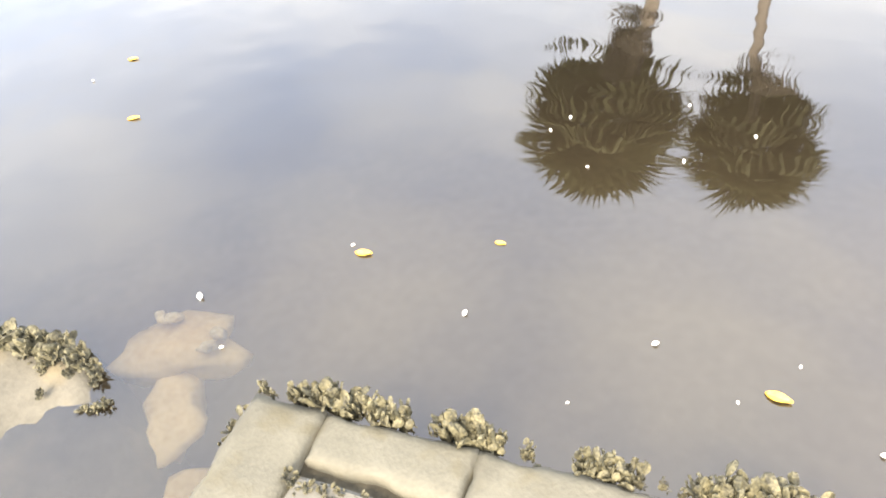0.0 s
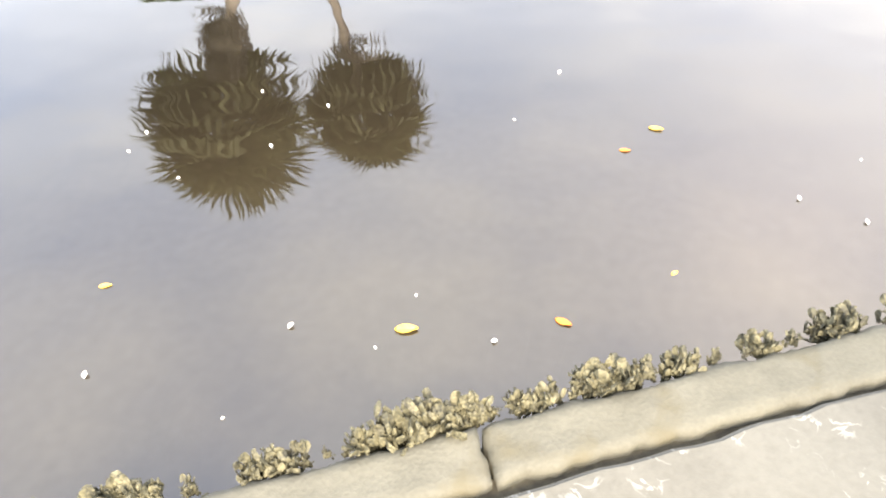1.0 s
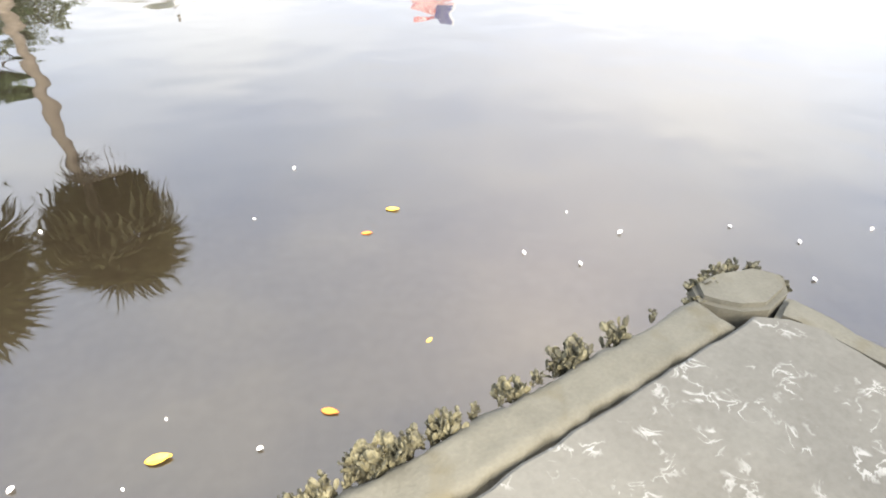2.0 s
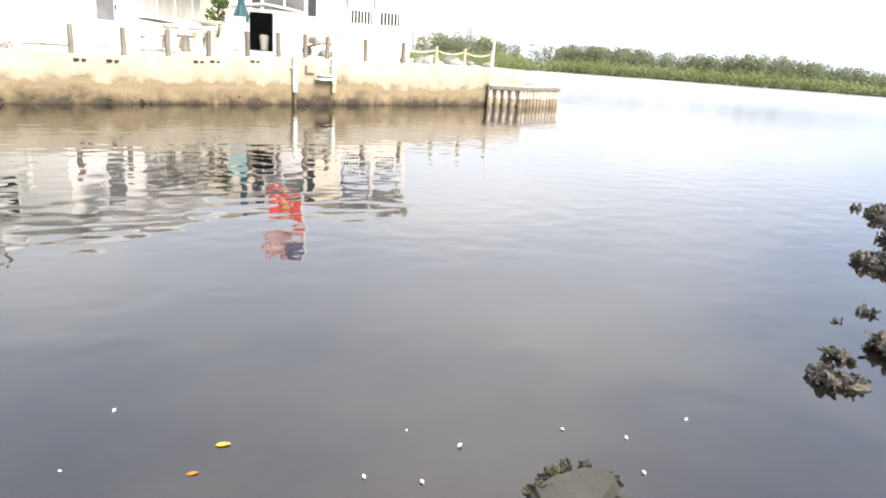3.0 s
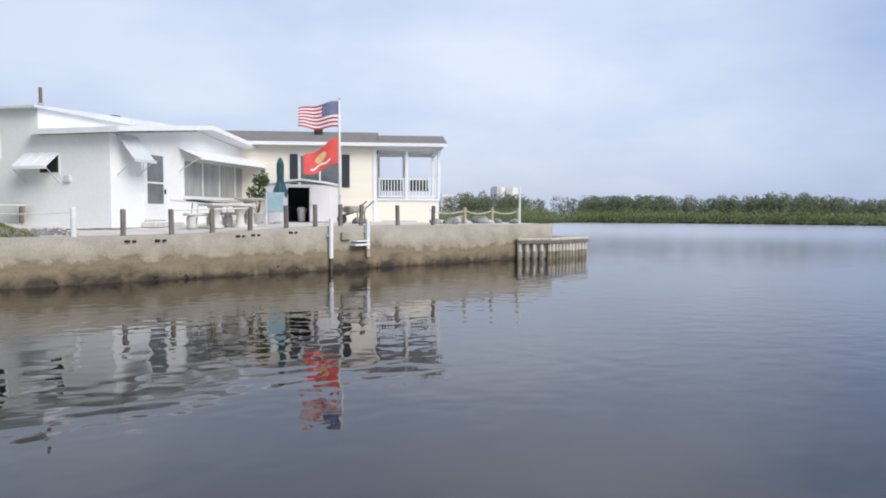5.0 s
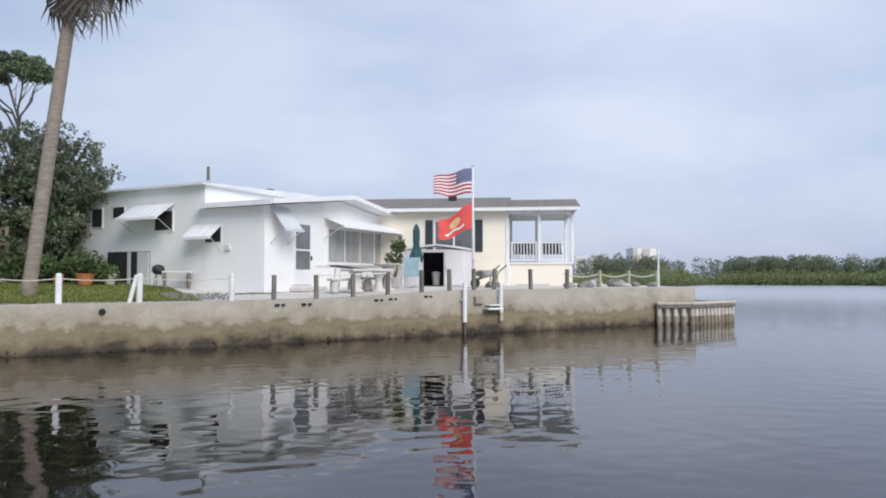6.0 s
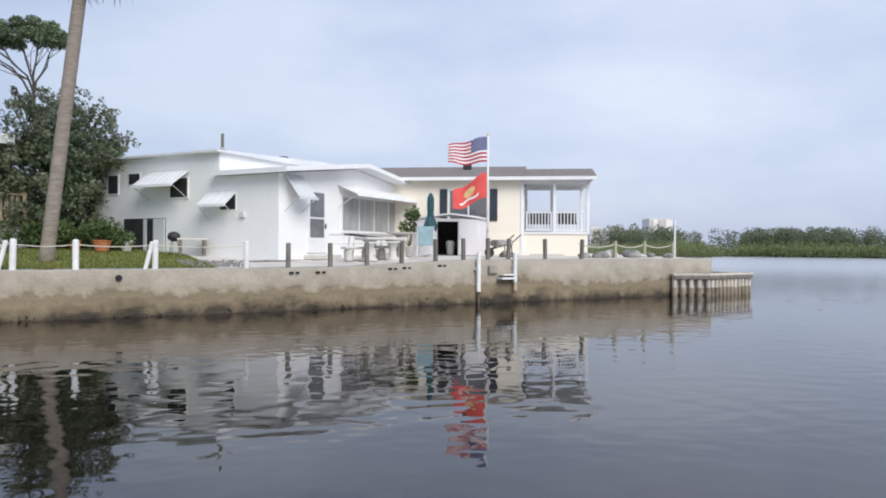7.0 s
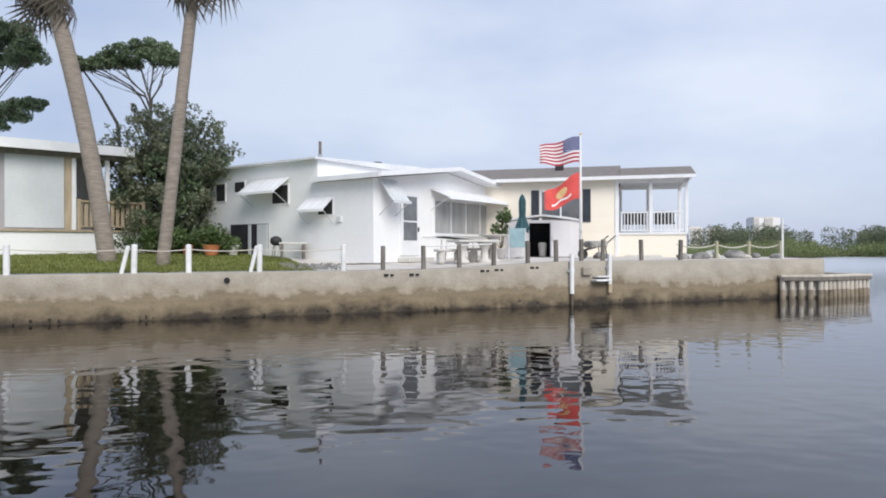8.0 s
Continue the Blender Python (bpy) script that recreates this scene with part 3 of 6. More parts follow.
def seawall():
    """The far concrete seawall in cast lengths, its face uneven, undercut where the tide works."""
    root = empty("seawall", label="long weathered concrete seawall with a dark tide band", category="wall", kind="structure")
    bounds = [-60, -34, -21, -14.5, -9.2, -4.1, 1.05, 6.1, 10.6, 15.1, 20.1]
    for a, b in zip(bounds, bounds[1:]):
        bm = bmesh.new()
        n = max(4, int((b - a) / 0.15))
        rows = []
        for i in range(n + 1):
            s = a + 0.001 + (b - a - 0.002) * i / n
            top = wall_top(s)
            row = []
            for k in range(15):
                z = -0.7 + (top - 0.012 + 0.7) * k / 14
                low = max(0.0, 0.45 - z) * 0.09
                f = 0.03 * noise.noise((s * 0.7, z * 1.5, 1.3)) + (0.012 + low) * noise.noise((s * 3.1, z * 4.0, 7.7)) + low * 0.6 * noise.noise((s * 9.0, z * 9.0, 3.1)) - 0.02 * (z < 0.52)
                row.append((f, z))
            row += [(row[-1][0] + 0.015, top), (0.5, top), (0.5, -0.7)]
            rows.append([bm.verts.new(bank(s, y, z)) for y, z in row])
        for p, q in zip(rows, rows[1:]):
            for k in range(len(p)):
                bm.faces.new((p[k], q[k], q[(k + 1) % len(p)], p[(k + 1) % len(p)]))
        bm.faces.new(rows[0])
        bm.faces.new(rows[-1][::-1])
        bmesh.ops.recalc_face_normals(bm, faces=bm.faces[:])
        part("wall_length", bm, M["tidewall"], root)
    bm = bmesh.new()
    prism(bm, [bank(20.1, 0.0).xy, bank(20.1, 30).xy, bank(19.6, 30).xy, bank(19.6, 0.51).xy], -0.6, 1.34, 0.02)
    part("end_wall", bm, M["tidewall"], root)
    return root


seawall()


# ---- the houses ----
def window(root, x0, x1, z0, z1, panes=1, y=0.0, name="window", glass="glass"):
    """A window in a wall that faces -y: frame proud of the wall, panes set back, sill."""
    frame_ob = part(name, box(box(box(box(bmesh.new(), x0 - 0.06, x1 + 0.06, y - 0.04, y + 0.06, z1, z1 + 0.06), x0 - 0.06, x1 + 0.06, y - 0.04, y + 0.06, z0 - 0.06, z0), x0 - 0.06, x0, y - 0.04, y + 0.06, z0, z1), x1, x1 + 0.06, y - 0.04, y + 0.06, z0, z1), M["trim"], root)
    w = (x1 - x0) / panes
    for k in range(panes):
        part("pane", boxed(x0 + k * w + 0.02, x0 + (k + 1) * w - 0.02, y - 0.03, y - 0.022, z0 + 0.01, z1 - 0.01), M[glass], frame_ob)
        if k:
            part("mullion", boxed(x0 + k * w - 0.03, x0 + k * w + 0.03, y - 0.045, y + 0.05, z0, z1), M["trim"], frame_ob)
    part("sill", boxed(x0 - 0.1, x1 + 0.1, y - 0.08, y + 0.02, z0 - 0.1, z0 - 0.06, 0.01), M["trim"], frame_ob)
    return frame_ob


def awning(root, x0, x1, z_top, drop, reach, y=0.0, mat="trim", arms=True, side=False):
    """A sheet-metal awning hung on a wall that faces -y (or -x when side): ribbed slope, folded lip, two stay arms."""
    turn = pose(0, 0, 0, 0, 0, -90) if side else Matrix()
    bm = bmesh.new()
    n = max(3, int((x1 - x0) / 0.16))
    for k in range(n):
        a, b = x0 + (x1 - x0) * k / n, x0 + (x1 - x0) * (k + 1) / n
        lift = 0.012 * (k % 2)
        q = [(a, y, z_top + lift), (b, y, z_top + lift), (b, y - reach, z_top - drop + lift), (a, y - reach, z_top - drop + lift)]
        top = [bm.verts.new(p) for p in q]
        low = [bm.verts.new((p[0], p[1], p[2] - 0.025 - lift)) for p in q]
        bm.faces.new(top)
        bm.faces.new(low[::-1])
        for i in range(4):
            bm.faces.new((top[(i + 1) % 4], top[i], low[i], low[(i + 1) % 4]))
    box(bm, x0 - 0.02, x1 + 0.02, y - reach - 0.03, y - reach, z_top - drop - 0.07, z_top - drop + 0.02)
    bmesh.ops.recalc_face_normals(bm, faces=bm.faces[:])
    bmesh.ops.transform(bm, matrix=turn, verts=bm.verts[:])
    ob = part("awning", bm, M[mat], root, "white sheet-metal window awning")
    if arms:
        for x in (x0 + 0.03, x1 - 0.03):
            bm = tube(bmesh.new(), [(x, y, z_top - drop - 0.45), (x, y - reach + 0.03, z_top - drop)], 0.015, 6)
            bmesh.ops.transform(bm, matrix=turn, verts=bm.verts[:])
            part("stay_arm", bm, M["metal"], ob)
    return ob


def gable_roof(bm, x0, x1, y0, y1, eave, peak, thick=0.12, peak_x=None):
    """A gable roof whose ridge runs along y."""
    px = peak_x if peak_x is not None else (x0 + x1) / 2
    prof = [(x0, eave), (px, peak), (x1, eave), (x1, eave - thick), (px, peak - thick), (x0, eave - thick)]
    a = [bm.verts.new((x, y0, z)) for x, z in prof]
    b = [bm.verts.new((x, y1, z)) for x, z in prof]
    for i in range(6):
        j = (i + 1) % 6
        bm.faces.new((a[i], a[j], b[j], b[i]))
    for v in (a, b):
        bm.faces.new((v[0], v[1], v[4], v[5]))
        bm.faces.new((v[1], v[2], v[3], v[4]))
    bmesh.ops.recalc_face_normals(bm, faces=bm.faces[:])
    return bm


def white_house():
    root = empty("white_house", (-2.23, 21.3, 1.26), 55.2, "low white mobile home with metal window awnings", "house")
    # walls of the front room and of the main block behind it
    bm = bmesh.new()
    v = [bm.verts.new((x, y, z)) for y in (0.0, 2.5) for x, z in ((0, 0), (8.45, 0), (8.45, 2.72), (4.2, 3.27), (0, 2.72))]
    bm.faces.new(v[:5])
    bm.faces.new(v[5:][::-1])
    for i in range(5):
        j = (i + 1) % 5
        bm.faces.new((v[j], v[i], v[i + 5], v[j + 5]))
    bmesh.ops.recalc_face_normals(bm, faces=bm.faces[:])
    part("front_room_wall", bm, M["white"], root)
    part("main_wall", boxed(0.012, 13, 2.5, 9.6, -0.2, 3.5), M["white"], root)
    part("base_trim", boxed(-0.02, 8.47, -0.025, 0, 0.0, 0.16), M["trim"], root)
    # roofs
    part("front_roof", gable_roof(bmesh.new(), -0.3, 8.75, -0.55, 2.6, 2.84, 3.42, 0.13, 4.2), M["roof_white"], root, "white low-pitched gable roof")
    for x0, z0, x1, z1 in ((-0.32, 2.84, 4.2, 3.42), (4.2, 3.42, 8.77, 2.84)):
        bm = bmesh.new()
        q = [(x0, z0 + 0.03), (x1, z1 + 0.03), (x1, z1 - 0.12), (x0, z0 - 0.12)]
        a = [bm.verts.new((x, -0.60, z)) for x, z in q]
        b = [bm.verts.new((x, -0.555, z)) for x, z in q]
        bm.faces.new(a)
        bm.faces.new(b[::-1])
        for i in range(4):
            bm.faces.new((a[(i + 1) % 4], a[i], b[i], b[(i + 1) % 4]))
        bmesh.ops.recalc_face_normals(bm, faces=bm.faces[:])
        part("fascia", bm, M["trim"], root)
    part("side_fascia", boxed(-0.345, -0.305, -0.55, 2.6, 2.70, 2.86), M["trim"], root)
    bm = bmesh.new()
    prof = [(-0.25, 3.5), (-0.25, 3.57), (6.5, 3.83), (13.2, 3.57), (13.2, 3.5)]
    a = [bm.verts.new((x, 2.35, z)) for x, z in prof]
    b = [bm.verts.new((x, 9.8, z)) for x, z in prof]
    bm.faces.new(a[::-1])
    bm.faces.new(b)
    for i in range(5):
        j = (i + 1) % 5
        bm.faces.new((a[i], a[j], b[j], b[i]))
    bmesh.ops.recalc_face_normals(bm, faces=bm.faces[:])
    part("main_roof", bm, M["roof_white"], root, "flat white roof with a thin edge")
    vent = part("vent_pipe", tube(bmesh.new(), [(0.25, 2.62, 3.6), (0.25, 2.62, 4.16)], 0.05, 10), M["post"], root, "dark weathered vent pipe")
    part("vent_collar", tube(bmesh.new(), [(0.25, 2.62, 3.63), (0.25, 2.62, 3.7)], 0.08, 10), M["metal"], vent)
    part("roof_vent", boxed(4.0, 4.3, 3.2, 3.5, 3.7, 3.92, 0.03), M["black"], root, "small dark roof vent")
    # glazed door in the front wall
    door = part("door", boxed(1.36, 2.38, -0.05, 0.03, 0.22, 2.34, 0.01), M["trim"], root, "white door with a tall glass panel")
    part("upper_pane", boxed(1.5, 2.24, -0.062, -0.045, 1.42, 2.24), M["glass"], door)
    part("lower_pane", boxed(1.5, 2.24, -0.062, -0.045, 0.74, 1.36), M["glass"], door, "grey lower screen panel")
    part("handle", boxed(2.28, 2.33, -0.1, -0.05, 1.05, 1.2, 0.01), M["black"], door)
    part("door_step", boxed(1.2, 2.6, -0.55, -0.03, 0.0, 0.16, 0.02), M["cast"], root)
    # the wide front window and its long awning
    window(root, 3.35, 7.45, 1.02, 2.2, 4, glass="curtain_glass")
    awning(root, 3.1, 8.1, 2.62, 0.34, 0.85)
    part("awning_rail", tube(bmesh.new(), [(3.1, -0.88, 2.22), (8.1, -0.88, 2.22)], 0.03, 8), M["trim"], root)
    for x in (8.3,):
        part("porch_post", boxed(x - 0.04, x + 0.04, -0.5, -0.42, 0.0, 2.85, 0.008), M["trim"], root)
    part("wall_band", boxed(2.6, 8.45, -0.03, 0.0, 0.86, 0.93), M["trim"], root)
    awning(root, 0.25, 1.15, 2.74, 0.75, 0.62, mat="grey_panel")
    # side wall: awnings, windows, the low dark doorway
    flip = pose(0, 0, 0, 0, 0, -90)

    def side_part(name, x0, x1, z0, z1, out, mat, parent=root, label=""):
        bm = boxed(-x1, -x0, -out, 0.02, z0, z1, 0.005)
        bmesh.ops.transform(bm, matrix=flip, verts=bm.verts[:])
        return part(name, bm, M[mat], parent, label)

    for y0, y1, z0, z1, top in ((1.78, 2.44, 1.62, 2.14, 2.2), (3.95, 4.75, 2.08, 2.72, 2.98), (6.3, 6.85, 2.6, 2.97, 0), (7.45, 7.95, 2.3, 2.95, 0)):
        fr = side_part("side_window", y0 - 0.05, y1 + 0.05, z0 - 0.05, z1 + 0.05, 0.02, "trim")
        side_part("pane", y0, y1, z0, z1, 0.03, "dark", fr)
    awning(root, -3.0, -1.75, 2.2, 0.44, 0.52, side=True)
    awning(root, -5.85, -3.9, 2.98, 0.52, 0.72, side=True)
    low = side_part("side_doorway", 5.0, 7.1, 0.1, 1.38, 0.03, "dark", label="dark low doorway with a grey leaf")
    side_part("door_leaf", 5.0, 5.55, 0.1, 1.36, 0.06, "grey_panel", low)
    side_part("door_leaf", 5.9, 6.05, 0.1, 1.36, 0.06, "grey_panel", low)
    side_part("meter_box", 1.35, 1.55, 1.35, 1.52, 0.09, "grey_panel", label="small grey utility box")
    return root


white_house()


def yellow_house():
    """Cream house on a raised floor, with an open porch at its end."""
    root = empty("yellow_house", (9.13, 25.0, 1.34), -15.1, "cream yellow house with brown roof and open porch", "house")
    part("wall", boxed(-15, -2.5, 0, 7.0, -0.1, 3.12), M["yellow"], root)
    part("porch_base", boxed(-2.5, 0, 0.012, 3.2, -0.1, 0.9), M["yellow"], root)
    part("porch_floor", boxed(-2.5, 0.06, -0.06, 3.26, 0.9, 0.98), M["trim"], root)
    for k in range(17):
        part("siding_board", boxed(-15, -2.49, -0.02, 0, 0.05 + k * 0.18, 0.05 + k * 0.18 + 0.1795, 0.001), M["yellow"], root)
    for k in range(5):
        part("siding_board", boxed(-2.47, 0.0, -0.012, 0.01, 0.02 + k * 0.18, 0.02 + k * 0.18 + 0.1795, 0.001), M["yellow"], root)
    part("corner_board", boxed(-2.6, -2.46, -0.05, 0.05, 0.0, 3.1, 0.008), M["trim"], root)

    def slope(name, x0, x1, y0, y1, z0, z1, mat):
        bm = bmesh.new()
        q = [(x0, y0, z0), (x1, y0, z0), (x1, y1, z1), (x0, y1, z1)]
        a = [bm.verts.new(p) for p in q]
        b = [bm.verts.new((x, y, z - 0.12)) for x, y, z in q]
        bm.faces.new(a)
        bm.faces.new(b[::-1])
        for i in range(4):
            bm.faces.new((a[(i + 1) % 4], a[i], b[i], b[(i + 1) % 4]))
        bmesh.ops.recalc_face_normals(bm, faces=bm.faces[:])
        return part(name, bm, M[mat], root)

    slope("roof", -15.4, -2.4, -0.4, 3.5, 3.13, 3.98, "shingle")
    slope("roof", -15.4, -2.4, 7.4, 3.5, 3.13, 3.98, "shingle")
    slope("porch_roof", -2.4, 0.3, -0.4, 1.6, 3.13, 3.64, "shingle")
    slope("porch_roof", -2.4, 0.3, 3.6, 1.6, 3.13, 3.64, "shingle")
    part("fascia", boxed(-15.4, 0.3, -0.45, -0.405, 2.99, 3.12), M["trim"], root)
    part("porch_beam", boxed(-2.5, 0.1, -0.06, 0.06, 2.88, 3.02), M["trim"], root)
    part("porch_beam", boxed(-2.5, 0.1, 3.1, 3.22, 2.88, 3.02), M["trim"], root)
    part("porch_beam", boxed(-0.06, 0.06, 0.06, 3.1, 2.88, 3.02), M["trim"], root)
    part("porch_ceiling", boxed(-2.4, 0.2, -0.3, 3.5, 3.021, 3.04), M["grey_panel"], root)
    for x, y in ((-1.28, 0), (0, 0), (-2.4, 3.15), (-1.28, 3.15), (0, 3.15)):
        part("porch_post", boxed(x - 0.06, x + 0.06, y - 0.06, y + 0.06, 0.98, 2.98, 0.01), M["trim"], root)
    for x0, x1, y in ((-2.42, -1.34, 0), (-1.22, -0.06, 0), (-2.34, -1.34, 3.15), (-1.22, -0.06, 3.15)):
        rail = part("railing", boxed(x0, x1, y - 0.035, y + 0.035, 1.72, 1.78, 0.01), M["trim"], root)
        part("bottom_rail", boxed(x0, x1, y - 0.025, y + 0.025, 1.03, 1.08, 0.008), M["trim"], rail)
        me = mesh_of("baluster", boxed(-0.018, 0.018, -0.018, 0.018, 1.08, 1.72), M["trim"])
        n = 9
        for k in range(n):
            shared("baluster", me, rail, Matrix.Translation((x0 + (x1 - x0) * (k + 0.5) / n, y, 0)))
    # dark chairs behind the rail
    part("porch_bench", box(boxed(-2.3, -1.4, 1.6, 2.1, 1.35, 1.42), -2.3, -1.4, 2.05, 2.1, 1.42, 1.9), M["black"], root, "dark bench on the porch")
    part("porch_bench", box(boxed(-1.1, -0.3, 1.6, 2.1, 1.35, 1.42), -1.1, -0.3, 2.05, 2.1, 1.42, 1.9), M["black"], root, "dark bench on the porch")
    window(root, -5.42, -3.9, 1.45, 2.62, 2)
    for x in (-5.66, -3.66):
        sh = part("shutter", boxed(x - 0.15, x + 0.15, -0.06, -0.02, 1.4, 2.68, 0.008), M["shutter"], root, "dark navy louvred shutter")
        me = mesh_of("slat", boxed(-0.12, 0.12, -0.075, -0.06, 0, 0.05), M["shutter"])
        for k in range(14):
            shared("slat", me, sh, Matrix.Translation((x, 0, 1.46 + k * 0.083)))
    part("roof_cap", boxed(-5.1, -4.75, 2.2, 2.5, 3.7, 4.05, 0.04), M["black"], root, "dark roof vent cap")
    part("step", boxed(-2.2, -0.9, -0.6, -0.03, -0.1, 0.12, 0.02), M["cast"], root)
    return root


yellow_house()


def neighbour_house():
    """The house with an enclosed porch on a white skirting."""
    root = empty("porch_house", (-11.2, 24.9, 1.4), 39.8, "neighbouring house with pale panelled porch and white skirting", "house")
    part("skirting", boxed(-14, 0, 0, 8, -0.3, 0.93, 0.01), M["white"], root)
    part("deck_floor", boxed(-14, 0.08, -0.08, 8, 0.931, 1.0), M["deckwood"], root)
    part("wall", boxed(-14, -2.25, 0.1, 8, 1.0, 3.72), M["mauve"], root)
    part("wall_board", boxed(-2.58, -2.25, 0.06, 0.099, 1.0, 3.7), M["deckwood"], root, "tan wooden corner board")
    part("wall_panel", boxed(-4.35, -2.6, 0.06, 0.099, 1.06, 3.62), M["grey_panel"], root, "pale grey roll-down porch panel")
    part("wall_panel", boxed(-8.2, -4.6, 0.06, 0.099, 1.06, 3.62), M["grey_panel"], root, "pale grey roll-down porch panel")
    part("back_wall", boxed(-2.25, -1.1, 3.0, 8, 1.0, 3.72), M["white"], root)
    bm = bmesh.new()
    prof = [(-0.5, 3.72), (-0.5, 3.86), (4.0, 4.35), (8.5, 3.86), (8.5, 3.72)]
    a = [bm.verts.new((-14.3, y, z)) for y, z in prof]
    b = [bm.verts.new((-0.45, y, z)) for y, z in prof]
    bm.faces.new(a)
    bm.faces.new(b[::-1])
    for i in range(5):
        j = (i + 1) % 5
        bm.faces.new((a[j], a[i], b[i], b[j]))
    bmesh.ops.recalc_face_normals(bm, faces=bm.faces[:])
    part("roof", bm, M["roof_white"], root, "white low roof with a dark edge beam")
    part("fascia", boxed(-14.3, -0.45, -0.56, -0.505, 3.66, 3.98), M["trim"], root)
    part("eave_beam", boxed(-14.2, -0.6, -0.2, -0.05, 3.52, 3.719), M["post"], root)
    for x in (-1.22, -2.3):
        part("porch_post", boxed(x - 0.07, x + 0.07, -0.02, 0.09, 1.0, 3.6, 0.01), M["trim"], root)
    rail = part("railing", boxed(-2.15, 0, -0.05, 0.05, 1.98, 2.06, 0.01), M["deckwood"], root, "tan wooden deck railing")
    part("bottom_rail", boxed(-2.15, 0, -0.03, 0.03, 1.1, 1.16, 0.01), M["deckwood"], rail)
    me = mesh_of("baluster", boxed(-0.06, 0.06, -0.015, 0.015, 1.1, 2.0), M["deckwood"])
    for k in range(12):
        shared("baluster", me, rail, Matrix.Translation((-2.08 + 0.172 * k, 0.05, 0)))
    for x in (-2.15, 0):
        part("newel", boxed(x - 0.06, x + 0.06, -0.06, 0.06, 1.0, 2.1, 0.01), M["deckwood"], rail)
    return root


neighbour_house()


def back_building():
    root = empty("white_cottage", (-16.5, 38, 1.5), 20, "plain white cottage behind the bushes", "house")
    part("wall", boxed(-4, 6, 0, 6, -0.2, 2.7), M["white"], root)
    part("roof", gable_roof(bmesh.new(), -4.3, 6.3, -0.4, 6.4, 2.85, 3.9), M["shingle"], root)
    window(root, 0.5, 1.6, 1.0, 2.0, 2)
    return root


back_building()


# ---- trees and far shore ----
def fan_leaf(dead=False):
    """One fan-shaped palm leaf along +x: stem, then folded leaflets spreading from the hub."""
    verts, faces = [], []

    def strip(a, b, c, w0, w1):
        i = len(verts)
        d = (b - a).normalized()
        side = d.cross(Vector((0, 0, 1))).normalized()
        verts.extend([a - side * w0, a + side * w0, b + side * w1, b - side * w1, c])
        faces.extend([(i, i + 1, i + 2, i + 3), (i + 3, i + 2, i + 4)])

    hub = Vector((0.85, 0, 0.06))
    strip(Vector((0, 0, 0)), Vector((0.5, 0, 0.05)), hub, 0.025, 0.02)
    n = 17 if not dead else 13
    for k in range(n):
        a = radians(-118 + 236 * k / (n - 1)) * (0.55 if dead else 1)
        length = (0.75 + 0.32 * math.cos(a)) * random.uniform(0.9, 1.08)
        way = Vector((math.cos(a), math.sin(a), 0))
        mid = hub + way * length * 0.6 + Vector((0, 0, 0.05 - 0.05 * abs(math.sin(a))))
        tip = hub + way * length + Vector((random.uniform(-0.04, 0.04), random.uniform(-0.04, 0.04), -0.22 - (0.2 if dead else 0)))
        strip(hub, mid, tip, 0.012, 0.05 if not dead else 0.035)
    return verts, faces


def palm(base, knee, top, r0, r1, live, dry, hang, seed, label, size=1.0, droop=118):
    """A cabbage palm: leaning ringed trunk, a skirt of dry hanging leaves and a round head of fans."""
    random.seed(seed)
    root = empty("palm_tree", base, 0, label, "palm", "cabbage palms on the lawn")
    b, k, t = (Vector(p) - Vector(base) for p in (base, knee, top))
    pts, rad = [], []
    for i in range(41):
        u = i / 40
        p = (1 - u) ** 2 * b + 2 * u * (1 - u) * k + u * u * t
        pts.append(p)
        rad.append((r0 + (r1 - r0) * u) * (1.0 + 0.03 * (i % 2)) + 0.12 * max(0, 0.06 - u))
    pts[0] = pts[0] - Vector((0, 0, 0.25))
    smooth(part("trunk", tube(bmesh.new(), pts, rad, 14), M["palm_bark"], root))
    live_me = [raw("frond", *fan_leaf(), M["frond"]) for _ in range(4)]
    dead_me = [raw("dry_frond", *fan_leaf(True), M["dead_frond"]) for _ in range(3)]
    for i in range(live):
        az = 2.399 * i + random.uniform(-0.2, 0.2)
        el = radians(88 - droop * random.random() ** 0.85)
        s = size * random.uniform(1.4, 1.75)
        m = Matrix.Translation(t + (t - k).normalized() * 0.95) @ Matrix.Rotation(az, 4, "Z") @ Matrix.Rotation(-el, 4, "Y") @ Matrix.Rotation(random.uniform(-0.4, 0.4), 4, "X") @ Matrix.Scale(s, 4)
        shared("frond", live_me[i % 4], root, m)
    for i in range(dry):
        az = 2.399 * i + random.uniform(-0.3, 0.3)
        el = radians(random.uniform(-89, -62))
        m = Matrix.Translation(t.lerp(k, 0.0) + (k - t).normalized() * hang * random.random() ** 1.3) @ Matrix.Rotation(az, 4, "Z") @ Matrix.Rotation(-el, 4, "Y") @ Matrix.Rotation(random.uniform(-0.6, 0.6), 4, "X") @ Matrix.Scale(random.uniform(0.95, 1.3), 4)
        shared("dry_frond", dead_me[i % 3], root, m)
    return root


palm((-10.07, 20.0, 1.27), (-10.7, 20.0, 6.5), (-12.6, 20.0, 12.0), 0.25, 0.23, 120, 26, 2.2, 3, "tall cabbage palm with leaning grey trunk and dry skirt", 1.2, 138)
palm((-7.87, 18.7, 1.27), (-7.42, 18.8, 5.6), (-7.0, 19.15, 10.5), 0.175, 0.158, 104, 6, 0.3, 8, "tall slender cabbage palm leaning over the lawn", 0.80, 142)


